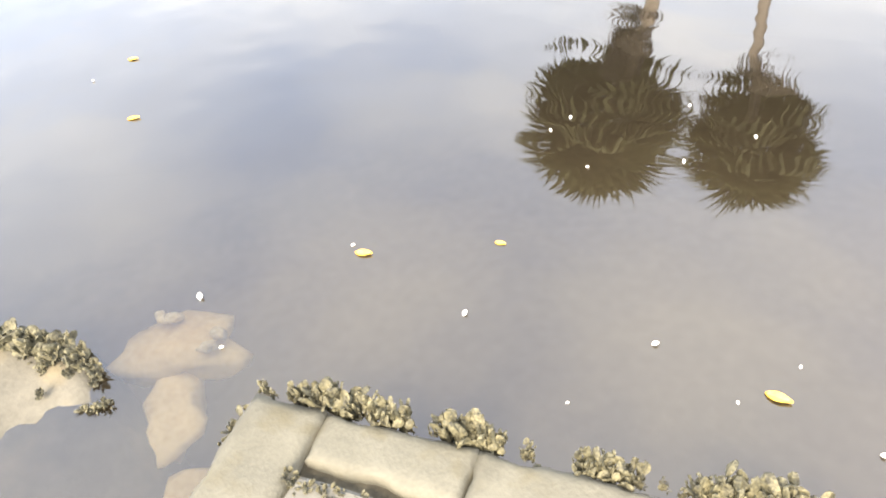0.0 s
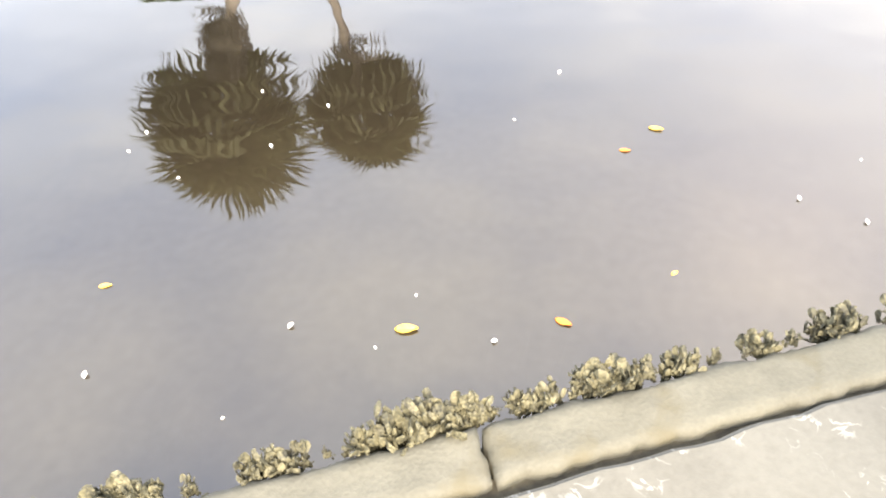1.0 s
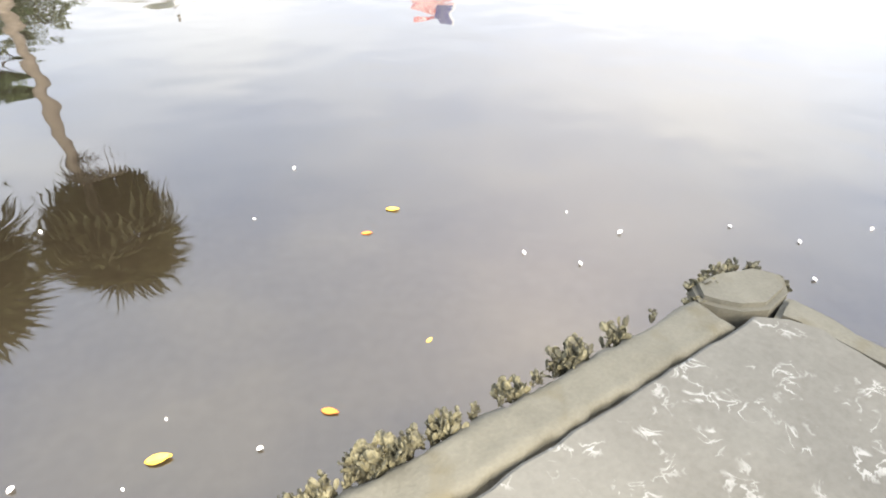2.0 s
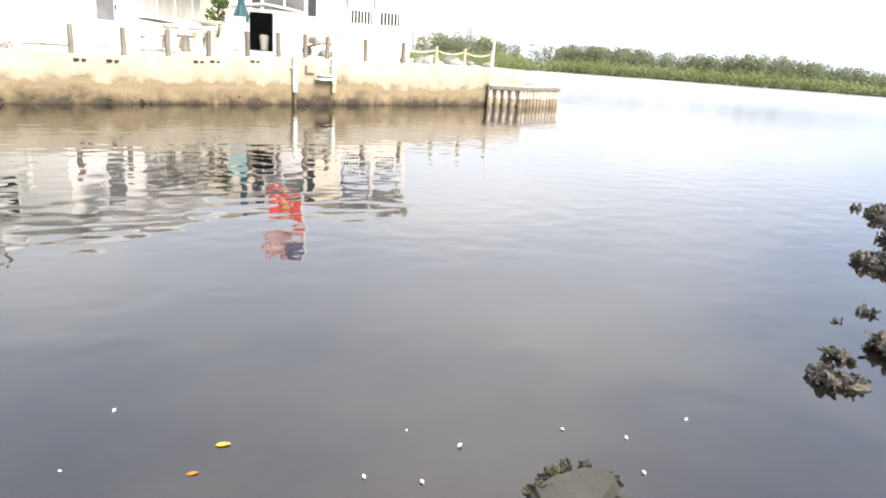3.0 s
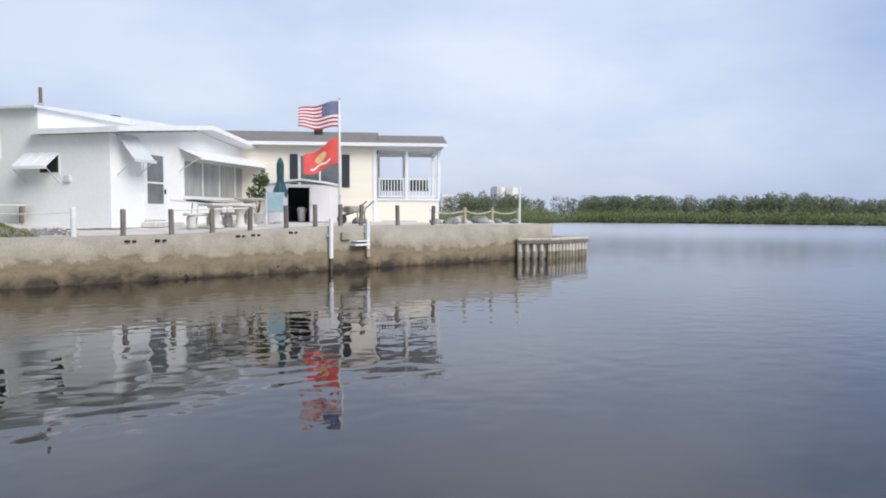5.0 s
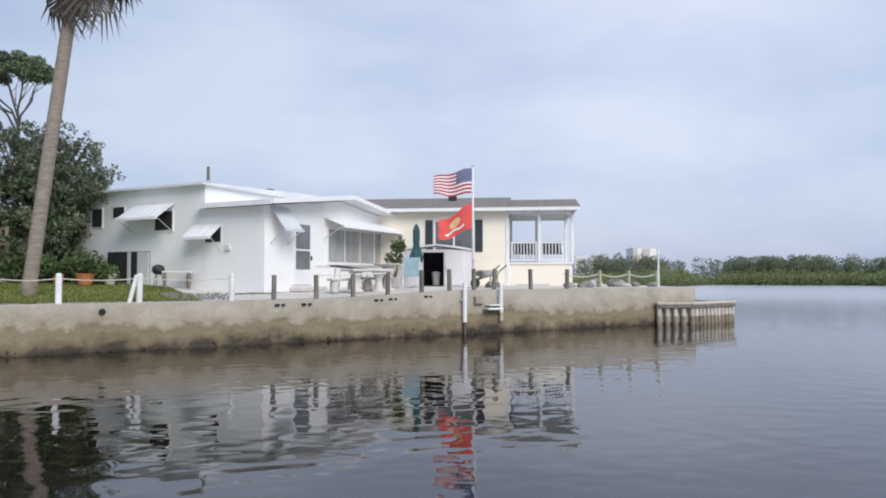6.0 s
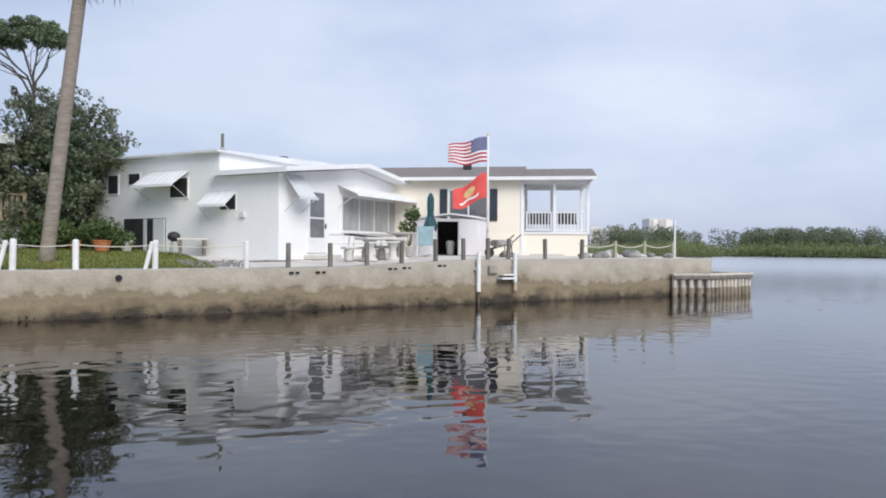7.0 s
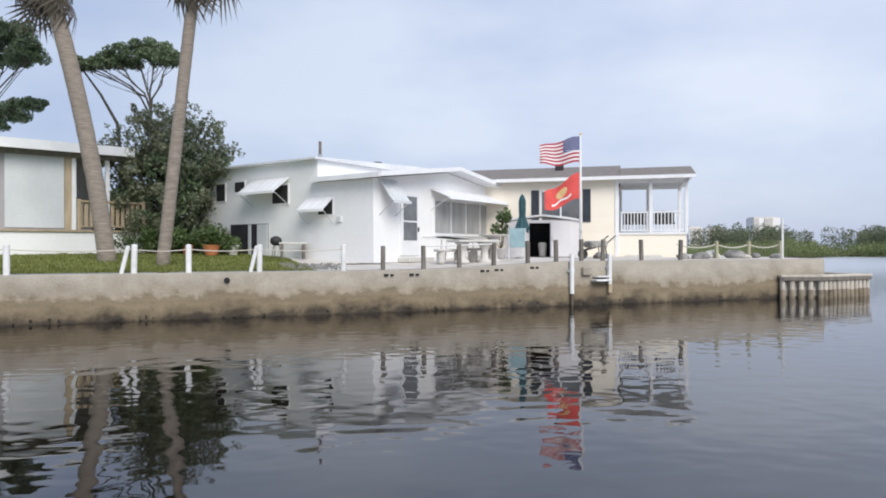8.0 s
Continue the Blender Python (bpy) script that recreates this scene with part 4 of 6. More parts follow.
def leaf_mass(name, centres, leaf, count, material, parent=None, seed=1, flat=1.0):
    """Many small leaves round clump centres (x, y, z, radius), thinner towards each clump's rim."""
    rng = np.random.default_rng(seed)
    c = np.array(centres, float)
    w = c[:, 3] ** 2
    pick = rng.choice(len(c), count, p=w / w.sum())
    d = rng.normal(size=(count, 3))
    d /= np.linalg.norm(d, axis=1)[:, None]
    r = c[pick, 3] * rng.uniform(0.35, 1.0, count) ** 0.6
    p = c[pick, :3] + d * r[:, None] * [1, 1, flat]
    a = rng.normal(size=(count, 3))
    a /= np.linalg.norm(a, axis=1)[:, None]
    b = np.cross(a, rng.normal(size=(count, 3)))
    b /= np.linalg.norm(b, axis=1)[:, None]
    size = leaf * rng.uniform(0.6, 1.3, count)[:, None]
    verts = np.stack([p - a * size, p + b * size * 0.45, p + a * size, p - b * size * 0.45], 1).reshape(-1, 3)
    faces = np.arange(4 * count).reshape(-1, 4)
    me = raw(name, verts.tolist(), faces.tolist(), material)
    ob = new(name, me)
    if parent:
        ob.parent = parent
    return ob


def limbs(bm, start, ends, r, rng, sides=6):
    """Bent limbs from one place to many."""
    for e in ends:
        a, e = Vector(start), Vector(e)
        mid = a.lerp(e, 0.5) + Vector((rng.uniform(-0.2, 0.2), rng.uniform(-0.2, 0.2), rng.uniform(-0.1, 0.3)))
        tube(bm, [a, mid, e], [r, r * 0.65, r * 0.25], sides)


def windswept_tree(base, fork, lobes, seed, label, stems=()):
    """A windswept tree: a bare trunk, curved bare limbs, and ragged flat lobes of foliage (x, z, radius)."""
    rng = random.Random(seed)
    root = empty("windswept_tree", base, 0, label, "tree")
    fork = Vector(fork)
    bm = tube(bmesh.new(), [(0.1, 0, -0.3), (-0.06, 0.1, fork.z * 0.45), (fork.x * 0.6 + 0.05, 0, fork.z * 0.8), fork], [0.12, 0.09, 0.075, 0.06], 8)
    for s in stems:
        tube(bm, [Vector(p) for p in s], [0.11 - 0.07 * k / (len(s) - 1) for k in range(len(s))], 7)
    pads = []
    for x, z, r in lobes:
        c = Vector((x, rng.uniform(-0.5, 0.5) * r, z))
        start = fork + Vector((0, 0, rng.uniform(-0.5, 0.6)))
        way = [start]
        for u in (0.25, 0.5, 0.75, 1.0):
            d = c - start
            way.append(start + Vector((d.x * u ** 1.5, d.y * u ** 1.5, d.z * u ** 0.85)) + Vector((rng.gauss(0, 0.1), rng.gauss(0, 0.1), rng.gauss(0, 0.08))))
        tube(bm, way, [0.05, 0.042, 0.034, 0.026, 0.015], 6)
        for k in range(int(5 + r * 6)):
            i = rng.choice((1, 2, 2, 3, 3))
            a = way[i].lerp(way[i + 1], rng.random())
            e = c + Vector((rng.uniform(-0.9, 0.9) * r, rng.uniform(-0.6, 0.6) * r, rng.uniform(-0.25, 0.2) * r))
            tube(bm, [a, a.lerp(e, 0.5) + Vector((rng.gauss(0, 0.13), rng.gauss(0, 0.1), rng.gauss(0, 0.1))), e], [0.018, 0.013, 0.006], 5)
        for k in range(int(34 * r) + 8):
            a, q = rng.uniform(0, 2 * math.pi), math.sqrt(rng.random())
            top = math.sqrt(max(0.0, 1 - q * q))
            pads.append((c.x + r * q * math.cos(a), c.y + 0.8 * r * q * math.sin(a), c.z + r * rng.uniform(-0.35, 0.6) * (0.3 + top), rng.uniform(0.1, 0.36)))
    part("trunk", bm, M["bark"], root)
    leaf_mass("crown", pads, 0.07, 105 * len(pads), M["pine"], root, seed, 0.75)
    return root


windswept_tree((-13.1, 30.0, 1.5), (-0.05, 0, 6.2), [(-2.0, 8.75, 0.6), (-0.95, 8.95, 0.85), (0.1, 9.05, 0.8), (0.8, 8.75, 0.5), (-2.6, 8.5, 0.35), (-3.2, 8.5, 0.4)], 5, "windswept dark tree with flat leafy top and bare limbs", [[(-0.8, 0, -0.2), (-1.3, 0, 3.6), (-1.6, 0.1, 5.9), (-2.3, 0, 7.2), (-3.1, 0, 8.3)]])
windswept_tree((-18.4, 27.0, 1.5), (0.0, 0, 4.8), [(0.9, 8.9, 0.8), (1.75, 8.0, 0.65), (1.0, 5.7, 0.7), (1.85, 6.05, 0.38), (0.4, 8.2, 0.95), (-0.6, 8.9, 1.0), (-1.2, 6.9, 0.9), (0.0, 5.5, 0.75)], 11, "windswept dark tree with ragged leafy lobes")


def bush_tree():
    root = empty("bush_tree", (-10.55, 26.0, 1.5), 0, "dense grey-green bushy tree beside the white house", "tree")
    rng = random.Random(4)
    bm = bmesh.new()
    clumps = []
    for k in range(260):
        a = rng.uniform(0, 2 * math.pi)
        h = rng.uniform(0.3, 5.4)
        rr = 2.6 * math.sqrt(max(0.05, 1 - ((h - 2.1) / 3.6) ** 2)) * rng.uniform(0.3, 1.0)
        clumps.append((rr * math.cos(a), rr * math.sin(a) * 0.8, h, rng.uniform(0.12, 0.36)))
    for k in range(5):
        limbs(bm, (rng.uniform(-0.3, 0.3), 0, -0.2), [c[:3] for c in clumps[k::25]], 0.05, rng)
    part("trunk", bm, M["bark"], root)
    for k in range(150):
        a, h = rng.uniform(0, 2 * math.pi), rng.uniform(1.8, 5.9)
        rr = 2.75 * math.sqrt(max(0.03, 1 - ((h - 2.1) / 3.85) ** 2)) * rng.uniform(0.85, 1.12)
        clumps.append((rr * math.cos(a), rr * math.sin(a) * 0.8, h, rng.uniform(0.07, 0.2)))
    twigs = bmesh.new()
    for k in range(46):
        a, h = rng.uniform(0, 2 * math.pi), rng.uniform(2.6, 5.3)
        rr = 2.5 * math.sqrt(max(0.05, 1 - ((h - 2.1) / 3.7) ** 2))
        foot = Vector((rr * math.cos(a) * 0.7, rr * math.sin(a) * 0.55, h - 0.5))
        tip = Vector((rr * math.cos(a) * 1.12, rr * math.sin(a) * 0.9, h + rng.uniform(0.3, 0.95)))
        tube(twigs, [foot, foot.lerp(tip, 0.5) + Vector((rng.gauss(0, 0.08), rng.gauss(0, 0.08), 0.05)), tip], [0.022, 0.015, 0.006], 5)
        for u in (0.6, 0.8, 1.0):
            p = foot.lerp(tip, u) + Vector((rng.gauss(0, 0.08), rng.gauss(0, 0.08), rng.gauss(0, 0.06)))
            clumps.append((p.x, p.y, p.z, rng.uniform(0.07, 0.15)))
    part("twigs", twigs, M["bark"], root)
    leaf_mass("crown", clumps, 0.07, 25000, M["bush"], root, 9)
    # leaves in the darker pine colour put the crown's inner shade into colour
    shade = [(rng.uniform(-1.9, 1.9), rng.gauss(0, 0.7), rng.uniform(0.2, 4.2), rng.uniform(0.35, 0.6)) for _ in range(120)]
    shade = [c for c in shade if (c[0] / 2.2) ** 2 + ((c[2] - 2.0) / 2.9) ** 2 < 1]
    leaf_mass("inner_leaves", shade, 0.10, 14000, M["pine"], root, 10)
    return root


bush_tree()


def shrub(at, w, h, mat, leaf, count, seed, label):
    root = empty("shrub", at, 0, label, "shrub", "garden shrubs")
    rng = random.Random(seed)
    clumps = [(rng.uniform(-w, w), rng.uniform(-w, w) * 0.5, rng.uniform(0.15, h), rng.uniform(0.25, 0.45)) for _ in range(14)]
    bm = bmesh.new()
    limbs(bm, (0, 0, -0.1), [c[:3] for c in clumps], 0.02, rng, 5)
    part("stems", bm, M["bark"], root)
    leaf_mass("leaves", clumps, leaf, count, M[mat], root, seed)
    return root


shrub((-10.5, 24.2, 1.5), 1.0, 0.8, "shrub", 0.07, 2600, 2, "low bright green garden shrub")
shrub((-8.6, 24.6, 1.5), 0.7, 0.7, "shrub", 0.07, 2000, 3, "low leafy shrub by the flower pot")
shrub((-12.6, 27.5, 1.5), 1.6, 1.9, "pine", 0.09, 4500, 6, "dark hedge shrub beside the deck")
shrub((-11.0, 26.0, 1.5), 1.2, 1.3, "pine", 0.09, 3500, 7, "dark shrub under the bushy tree")


def shore_line(u):
    """The far mangrove shore, from behind the houses to its point on the open water."""
    pts = [(-40, 70), (8, 62), (28, 74), (50, 105), (84, 140), (104, 124), (118, 92), (124, 70)]
    k = u * (len(pts) - 1)
    i = min(int(k), len(pts) - 2)
    return Vector(pts[i]).lerp(Vector(pts[i + 1]), k - i)


def woods(name, count, depth, low, high, leaf, material, label, seed, u0=0.0, u1=1.0, each=75):
    """A strip of woods: low clumps at the water, taller ones behind, all of small leaves."""
    rng = random.Random(seed)
    cl = []
    for k in range(count):
        u = u0 + (u1 - u0) * (k + rng.random()) / count
        p, q = shore_line(max(u - 0.01, 0)), shore_line(min(u + 0.01, 1))
        d = (q - p).normalized()
        back = Vector((-d.y, d.x))
        v = rng.uniform(depth[0], depth[1])
        far = shore_line(u).length
        taper = 1.0 if u < 0.8 else max(0.25, 1 - (u - 0.8) * 4)
        top = rng.uniform(low, high) * taper * (0.42 + 0.58 * min(1.0, max(0.0, (far - 62) / 75)))
        r = rng.uniform(0.8, 1.9) * (0.35 + far / 180)
        c = shore_line(u) + back * v
        z = max(0.5, top - r)
        cl.append((c.x, c.y, z, r))
        while z > 1.2:
            z -= r * 1.1
            cl.append((c.x + rng.uniform(-1, 1), c.y + rng.uniform(-1, 1), max(z, 0.5), r * 1.1))
    ob = leaf_mass(name, cl, leaf, len(cl) * each, material, None, seed)
    return tagged(ob, label, "trees", kind="stuff")


woods("mangrove_fringe", 240, (0, 5), 2.0, 3.4, 0.26, M["mangrove"], "low green mangroves along the far shore", 21, 0.5, 1.0)
woods("shore_trees", 330, (8, 22), 5.0, 7.2, 0.25, M["farwood"], "darker trees behind the far mangroves", 22, 0.5, 0.93, 150)
woods("mangrove_thicket", 190, (4, 12), 2.6, 4.2, 0.26, M["mangrove"], "mid-height mangrove thicket on the far shore", 23, 0.5, 1.0)
woods("mangrove_hedge", 330, (0, 9), 1.9, 3.6, 0.10, M["mangrove"], "green mangrove thicket behind the seawall's end", 24, 0.1, 0.54, 270)

bm = bmesh.new()
outline = [shore_line(k / 40) + Vector((0, 1.0)) for k in range(41)]
prism(bm, [(p.x, p.y) for p in outline] + [(230, 160), (150, 400), (-300, 400), (-300, 70)], -0.8, 0.25)
thing("far_bank", bm, M["crevice"], "dark muddy bank under the mangroves", "ground", kind="structure")

bm = bmesh.new()
for k in range(60):
    x = 330 + k * 9
    y = 260 - k * 2.0
    h = 4 + 3 * noise.noise((k * 0.4, 2, 0)) + 1.5 * noise.noise((k * 1.3, 7, 0))
    bmesh.ops.create_icosphere(bm, subdivisions=2, radius=1.0, matrix=Matrix.Translation((x, y, h * 0.4)) @ Matrix.Diagonal((9, 9, h, 1)))
for v in bm.verts:
    v.co += Vector((0, 0, 1.2 * noise.noise(v.co * 0.4)))
thing("distant_woods", bm, M["farwood"], "hazy low woods across the open water", "trees", kind="stuff")


def tower(x0, x1, y, h, label, stripes):
    """A far apartment tower: pale slabs with darker glazed bays between them and storeys of balconies."""
    root = empty("apartment_tower", ((x0 + x1) / 2, y, 0), 0, label, "building", "far apartment towers")
    w = x1 - x0
    part("wall", boxed(-w / 2, w / 2, 0, w * 0.6, -1, h), M["tower_light"], root)
    part("roof", boxed(-w / 2 + 1, w / 2 - 1, 1, w * 0.6 - 1, h, h + 0.8), M["tower_dark"], root)
    n = int(h / 3)
    for a, b in stripes:
        bay = part("bay", boxed(-w / 2 + a * w, -w / 2 + b * w, -0.3, 0.0, 0, h - 0.5), M["tower_dark"], root)
        me = mesh_of("balcony", boxed(-w / 2 + a * w, -w / 2 + b * w, -0.8, -0.3, 0, 2.5), M["tower_dark"])
        for k in range(n):
            shared("balcony", me, bay, Matrix.Translation((0, 0, 3 * k + 0.5)))
    return root


tower(256, 278, 550, 27, "pale striped apartment tower on the horizon", [(0.0, 0.2), (0.42, 0.72)])
tower(203, 214, 550, 19.5, "distant beige apartment block on the horizon", [(0.1, 0.9)])
tower(217, 234, 550, 18, "distant pale apartment block on the horizon", [(0.05, 0.45), (0.55, 0.95)])


# ---- along the far seawall ----
def post_and_cap(mat, h, r, square=True):
    bm = boxed(-r, r, -r, r, -0.1, h, r * 0.25) if square else tube(bmesh.new(), [(0, 0, -0.1), (0, 0, h - r * 0.4), (0, 0, h)], [r, r, r * 0.55], 10)
    return mesh_of("fence_post", bm, M[mat])


def rope(a, b, sag, r, label, mat="rope"):
    pts = [Vector(a).lerp(Vector(b), k / 12) - Vector((0, 0, sag * 4 * (k / 12) * (1 - k / 12))) for k in range(13)]
    return thing("fence_rope", tube(bmesh.new(), pts, r, 6), M[mat], label, "rope", "ropes between the fence posts")


white_me = post_and_cap("white_post", 0.70, 0.07, False)
tops = []
for s, tilt in ((-14.5, 0), (-12.0, 2), (-9.6, 0), (-7.2, -3), (-4.75, 0), (-2.12, 3), (-0.89, 0), (0.8, 2), (2.97, 0)):
    p = bank(s, 0.16, wall_top(s))
    ob = tagged(new("fence_post", white_me), "white round wooden post on the seawall", "post", "white fence posts")
    ob.matrix_world = Matrix.Translation(p) @ pose(0, 0, 0, 0, tilt * 0.4, BANK_TURN)
    tops.append(p + Vector((0, 0, 0.58)))
lean_me = post_and_cap("white_post", 0.68, 0.05, False)
for s in (-2.27, 0.70):
    ob = tagged(new("brace_post", lean_me), "thin white brace leaning on a white post", "post", "white fence posts")
    ob.matrix_world = Matrix.Translation(bank(s - 0.12, 0.12, wall_top(s))) @ pose(0, 0, 0, 0, 13, BANK_TURN)
for a, b in zip(tops, tops[1:]):
    rope(a, b, 0.05, 0.014, "pale rope strung between white posts")

grey_me = post_and_cap("post", 0.66, 0.055)
for s in (4.06, 5.23, 6.3, 7.37, 8.48, 9.43, 10.31, 11.06, 12.5, 14.01):
    ob = tagged(new("fence_post", grey_me), "square weathered grey wooden post on the seawall", "post", "grey fence posts")
    ob.matrix_world = Matrix.Translation(bank(s, 0.18, wall_top(s))) @ pose(0, 0, 0, random.uniform(-2, 2), random.uniform(-2, 2), BANK_TURN)
thing("fence_rail", tube(bmesh.new(), [bank(5.23, 0.18, wall_top(5.2) + 0.64), bank(6.3, 0.18, wall_top(6.3) + 0.63), bank(7.37, 0.18, wall_top(7.4) + 0.62)], 0.022, 6), M["white_post"], "thin white rail tied between grey posts", "rail")

far_me = post_and_cap("green_post", 0.62, 0.055)
far_tops = []
for s in (14.7, 16.42, 17.87, 19.33):
    p = bank(s, 1.2, land(s, 1.2))
    far_tops.append(p + Vector((0, 0, 0.5)))
    if s < 15:
        continue
    ob = tagged(new("fence_post", far_me), "greenish wooden post holding a rope", "post", "rope fence posts")
    ob.matrix_world = Matrix.Translation(p) @ pose(0, 0, 0, 0, 0, BANK_TURN)
for a, b in zip(far_tops, far_tops[1:]):
    rope(a, b, 0.12, 0.02, "yellowish rope sagging between posts")
thing("marker_pole", tube(bmesh.new(), [(0, 0, -0.1), (0, 0, 1.45)], 0.035, 10), M["white_post"], "slim white pole at the wall's end", "pole", at=tuple(bank(19.25, 1.0, land(19.3, 1.0))))

# tall mooring poles on the wall's face
pole = empty("mooring_pole", tuple(bank(9.81, -0.09, 0)), BANK_TURN, "white plastic mooring pole fixed to the seawall", "pole", "mooring poles")
part("shaft", tube(bmesh.new(), [(0, 0, 0.36), (0, 0, 1.55)], 0.065, 12), M["white_post"], pole)
part("bracket", boxed(-0.12, 0.12, 0.02, 0.12, 1.0, 1.08, 0.01), M["metal"], pole)
part("stub", tube(bmesh.new(), [(0, 0, -0.5), (0, 0, 0.36)], 0.05, 10), M["tide"], pole, "dark fouled lower end")
pole = empty("ladder_post", tuple(bank(11.13, -0.09, 0)), BANK_TURN, "white post with rusty foot and a short landing board", "pole", "mooring poles")
part("shaft", boxed(-0.055, 0.055, -0.055, 0.055, 0.62, 1.55, 0.01), M["white_post"], pole)
part("rusty_foot", boxed(-0.06, 0.06, -0.06, 0.06, 0.36, 0.62, 0.01), M["deckwood"], pole, "rust-stained tan foot")
part("board", boxed(-0.62, -0.06, -0.25, 0.06, 0.72, 0.78, 0.01), M["white_post"], pole)
part("board", boxed(-0.55, -0.06, -0.22, 0.06, 0.84, 0.88, 0.01), M["white_post"], pole)
part("bracket", boxed(-0.1, 0.1, 0.03, 0.12, 1.1, 1.16, 0.01), M["metal"], pole)

# drain slots and pipe holes in the wall
slot_me = mesh_of("drain_slot", box(boxed(-0.14, -0.02, -0.035, 0.02, -0.03, 0.03, 0.01), 0.04, 0.13, -0.035, 0.02, -0.025, 0.025, 0.01), M["dark"])
for s in (4.18, 4.9, 7.01, 7.45, 8.6):
    ob = tagged(new("drain_slot", slot_me), "small dark drain slots in the seawall", "drain", "drain slots in the seawall")
    ob.matrix_world = Matrix.Translation(bank(s, -0.005, wall_top(s) - 0.13)) @ pose(0, 0, 0, 0, 0, BANK_TURN)
bm = tube(bmesh.new(), [(0, -0.05, 0), (0, 0.1, 0)], 0.075, 14)
thing("drain_pipe", bm, M["dark"], "round dark drain pipe in the seawall", "pipe", at=tuple(bank(0.0, 0.0, 0.93)), turn=BANK_TURN)
box_me = boxed(-0.16, 0.16, -0.12, 0.05, -0.12, 0.12, 0.02)
thing("outlet_box", box_me, M["seawall"], "small concrete outlet block on the seawall", "block", at=tuple(bank(10.35, 0.0, 1.02)), turn=BANK_TURN)

# shells and growth on the tide line of the wall
random.seed(31)
verts, faces = [], []
for k in range(260):
    s = random.uniform(-12, 20)
    if noise.noise((s * 0.8, 3.0, 0)) < -0.05:
        continue
    c = bank(s, -0.03, random.gauss(0.03, 0.07))
    i = len(verts)
    r = random.uniform(0.012, 0.035)
    for q in ((-r, 0, -r), (r, 0, -r * 0.6), (0.3 * r, -1.5 * r, 0.2 * r), (r * 0.5, 0, r), (-r * 0.7, 0, r * 0.8)):
        verts.append(c + ALONG * q[0] + BACK * q[1] + Vector((0, 0, q[2])))
    faces += [(i, i + 1, i + 2), (i + 1, i + 3, i + 2), (i + 3, i + 4, i + 2), (i + 4, i, i + 2)]
tagged(new("barnacle_crust", raw("barnacle_crust", verts, faces, M["dark_oyster"])), "dark crust of shells along the tide line", "shells", kind="stuff")


# ---- timber bulkhead at the wall's end ----
def bulkhead():
    root = empty("timber_bulkhead", (0, 0, 0), 0, "weathered timber bulkhead of posts and planks", "bulkhead")
    P = [Vector((11.55, 22.75, 0)), Vector((12.8, 22.72, 0)), Vector((15.15, 23.9, 0)), Vector((14.0, 26.1, 0))]
    for i, (a, b) in enumerate(zip(P, P[1:])):
        d = (b - a).normalized()
        back = Vector((-d.y, d.x, 0))
        n = (4, 11, 8)[i]
        turn = math.atan2(d.y, d.x)
        length = (b - a).length
        for k in range(n + (1 if i == 2 else 0)):
            p = a.lerp(b, k / n)
            ob = part("bulkhead_post", tube(bmesh.new(), [(0, 0, 0.26), (0, 0, 0.72)], 0.075 + 0.015 * random.random(), 9), M["timber"], root)
            ob.location = p - back * 0.06
            foot = part("fouled_foot", tube(bmesh.new(), [(0, 0, -0.8), (0, 0, 0.16 + 0.1 * random.random()), (0, 0, 0.30)], [0.095, 0.095, 0.085], 9), M["midtide"], root)
            foot.location = p - back * 0.06
        me = mesh_of("plank", boxed(0, length, 0, 0.05, -0.08, 0.08, 0.01), M["timber"])
        wet = mesh_of("plank", boxed(0, length, 0, 0.05, -0.08, 0.08, 0.01), M["midtide"])
        for k in range(9):
            shared("plank", me if k < 4 else wet, root, Matrix.Translation(a + back * 0.05 + Vector((0, 0, 0.66 - 0.17 * k))) @ Matrix.Rotation(turn, 4, "Z"))
        shared("cap_board", mesh_of("cap_board", boxed(-0.1, length + 0.1, -0.18, 0.2, 0.72, 0.80, 0.012), M["timber"]), root, Matrix.Translation(a) @ Matrix.Rotation(turn, 4, "Z"))
        shared("wale", mesh_of("wale", boxed(-0.05, length + 0.05, -0.19, -0.13, 0.60, 0.71, 0.012), M["post"]), root, Matrix.Translation(a) @ Matrix.Rotation(turn, 4, "Z"))
    return root


bulkhead()
bm = bmesh.new()
prism(bm, [(11.9, 23.2), (12.85, 22.95), (14.9, 24.0), (13.9, 25.9), (12.6, 25.4)], -0.7, 0.55, 0.03, 0.03, 0.3)
thing("bulkhead_fill", bm, M["mud"], "dark earth fill inside the timber bulkhead", "ground", kind="structure")


# ---- flagpole ----
def cloth(at, u0, u1, v0, v1, nu, nv, thick=0.006):
    """A cloth panel between parts of a flag's surface, given by at(u, v), with two faces."""
    bm = bmesh.new()
    f = [[bm.verts.new(at(u0 + (u1 - u0) * i / nu, v0 + (v1 - v0) * j / nv) + Vector((0, -thick, 0))) for i in range(nu + 1)] for j in range(nv + 1)]
    g = [[bm.verts.new(at(u0 + (u1 - u0) * i / nu, v0 + (v1 - v0) * j / nv) + Vector((0, thick, 0))) for i in range(nu + 1)] for j in range(nv + 1)]
    for j in range(nv):
        for i in range(nu):
            bm.faces.new((f[j][i], f[j + 1][i], f[j + 1][i + 1], f[j][i + 1]))
            bm.faces.new((g[j][i], g[j][i + 1], g[j + 1][i + 1], g[j + 1][i]))
    bmesh.ops.recalc_face_normals(bm, faces=bm.faces[:])
    return bm


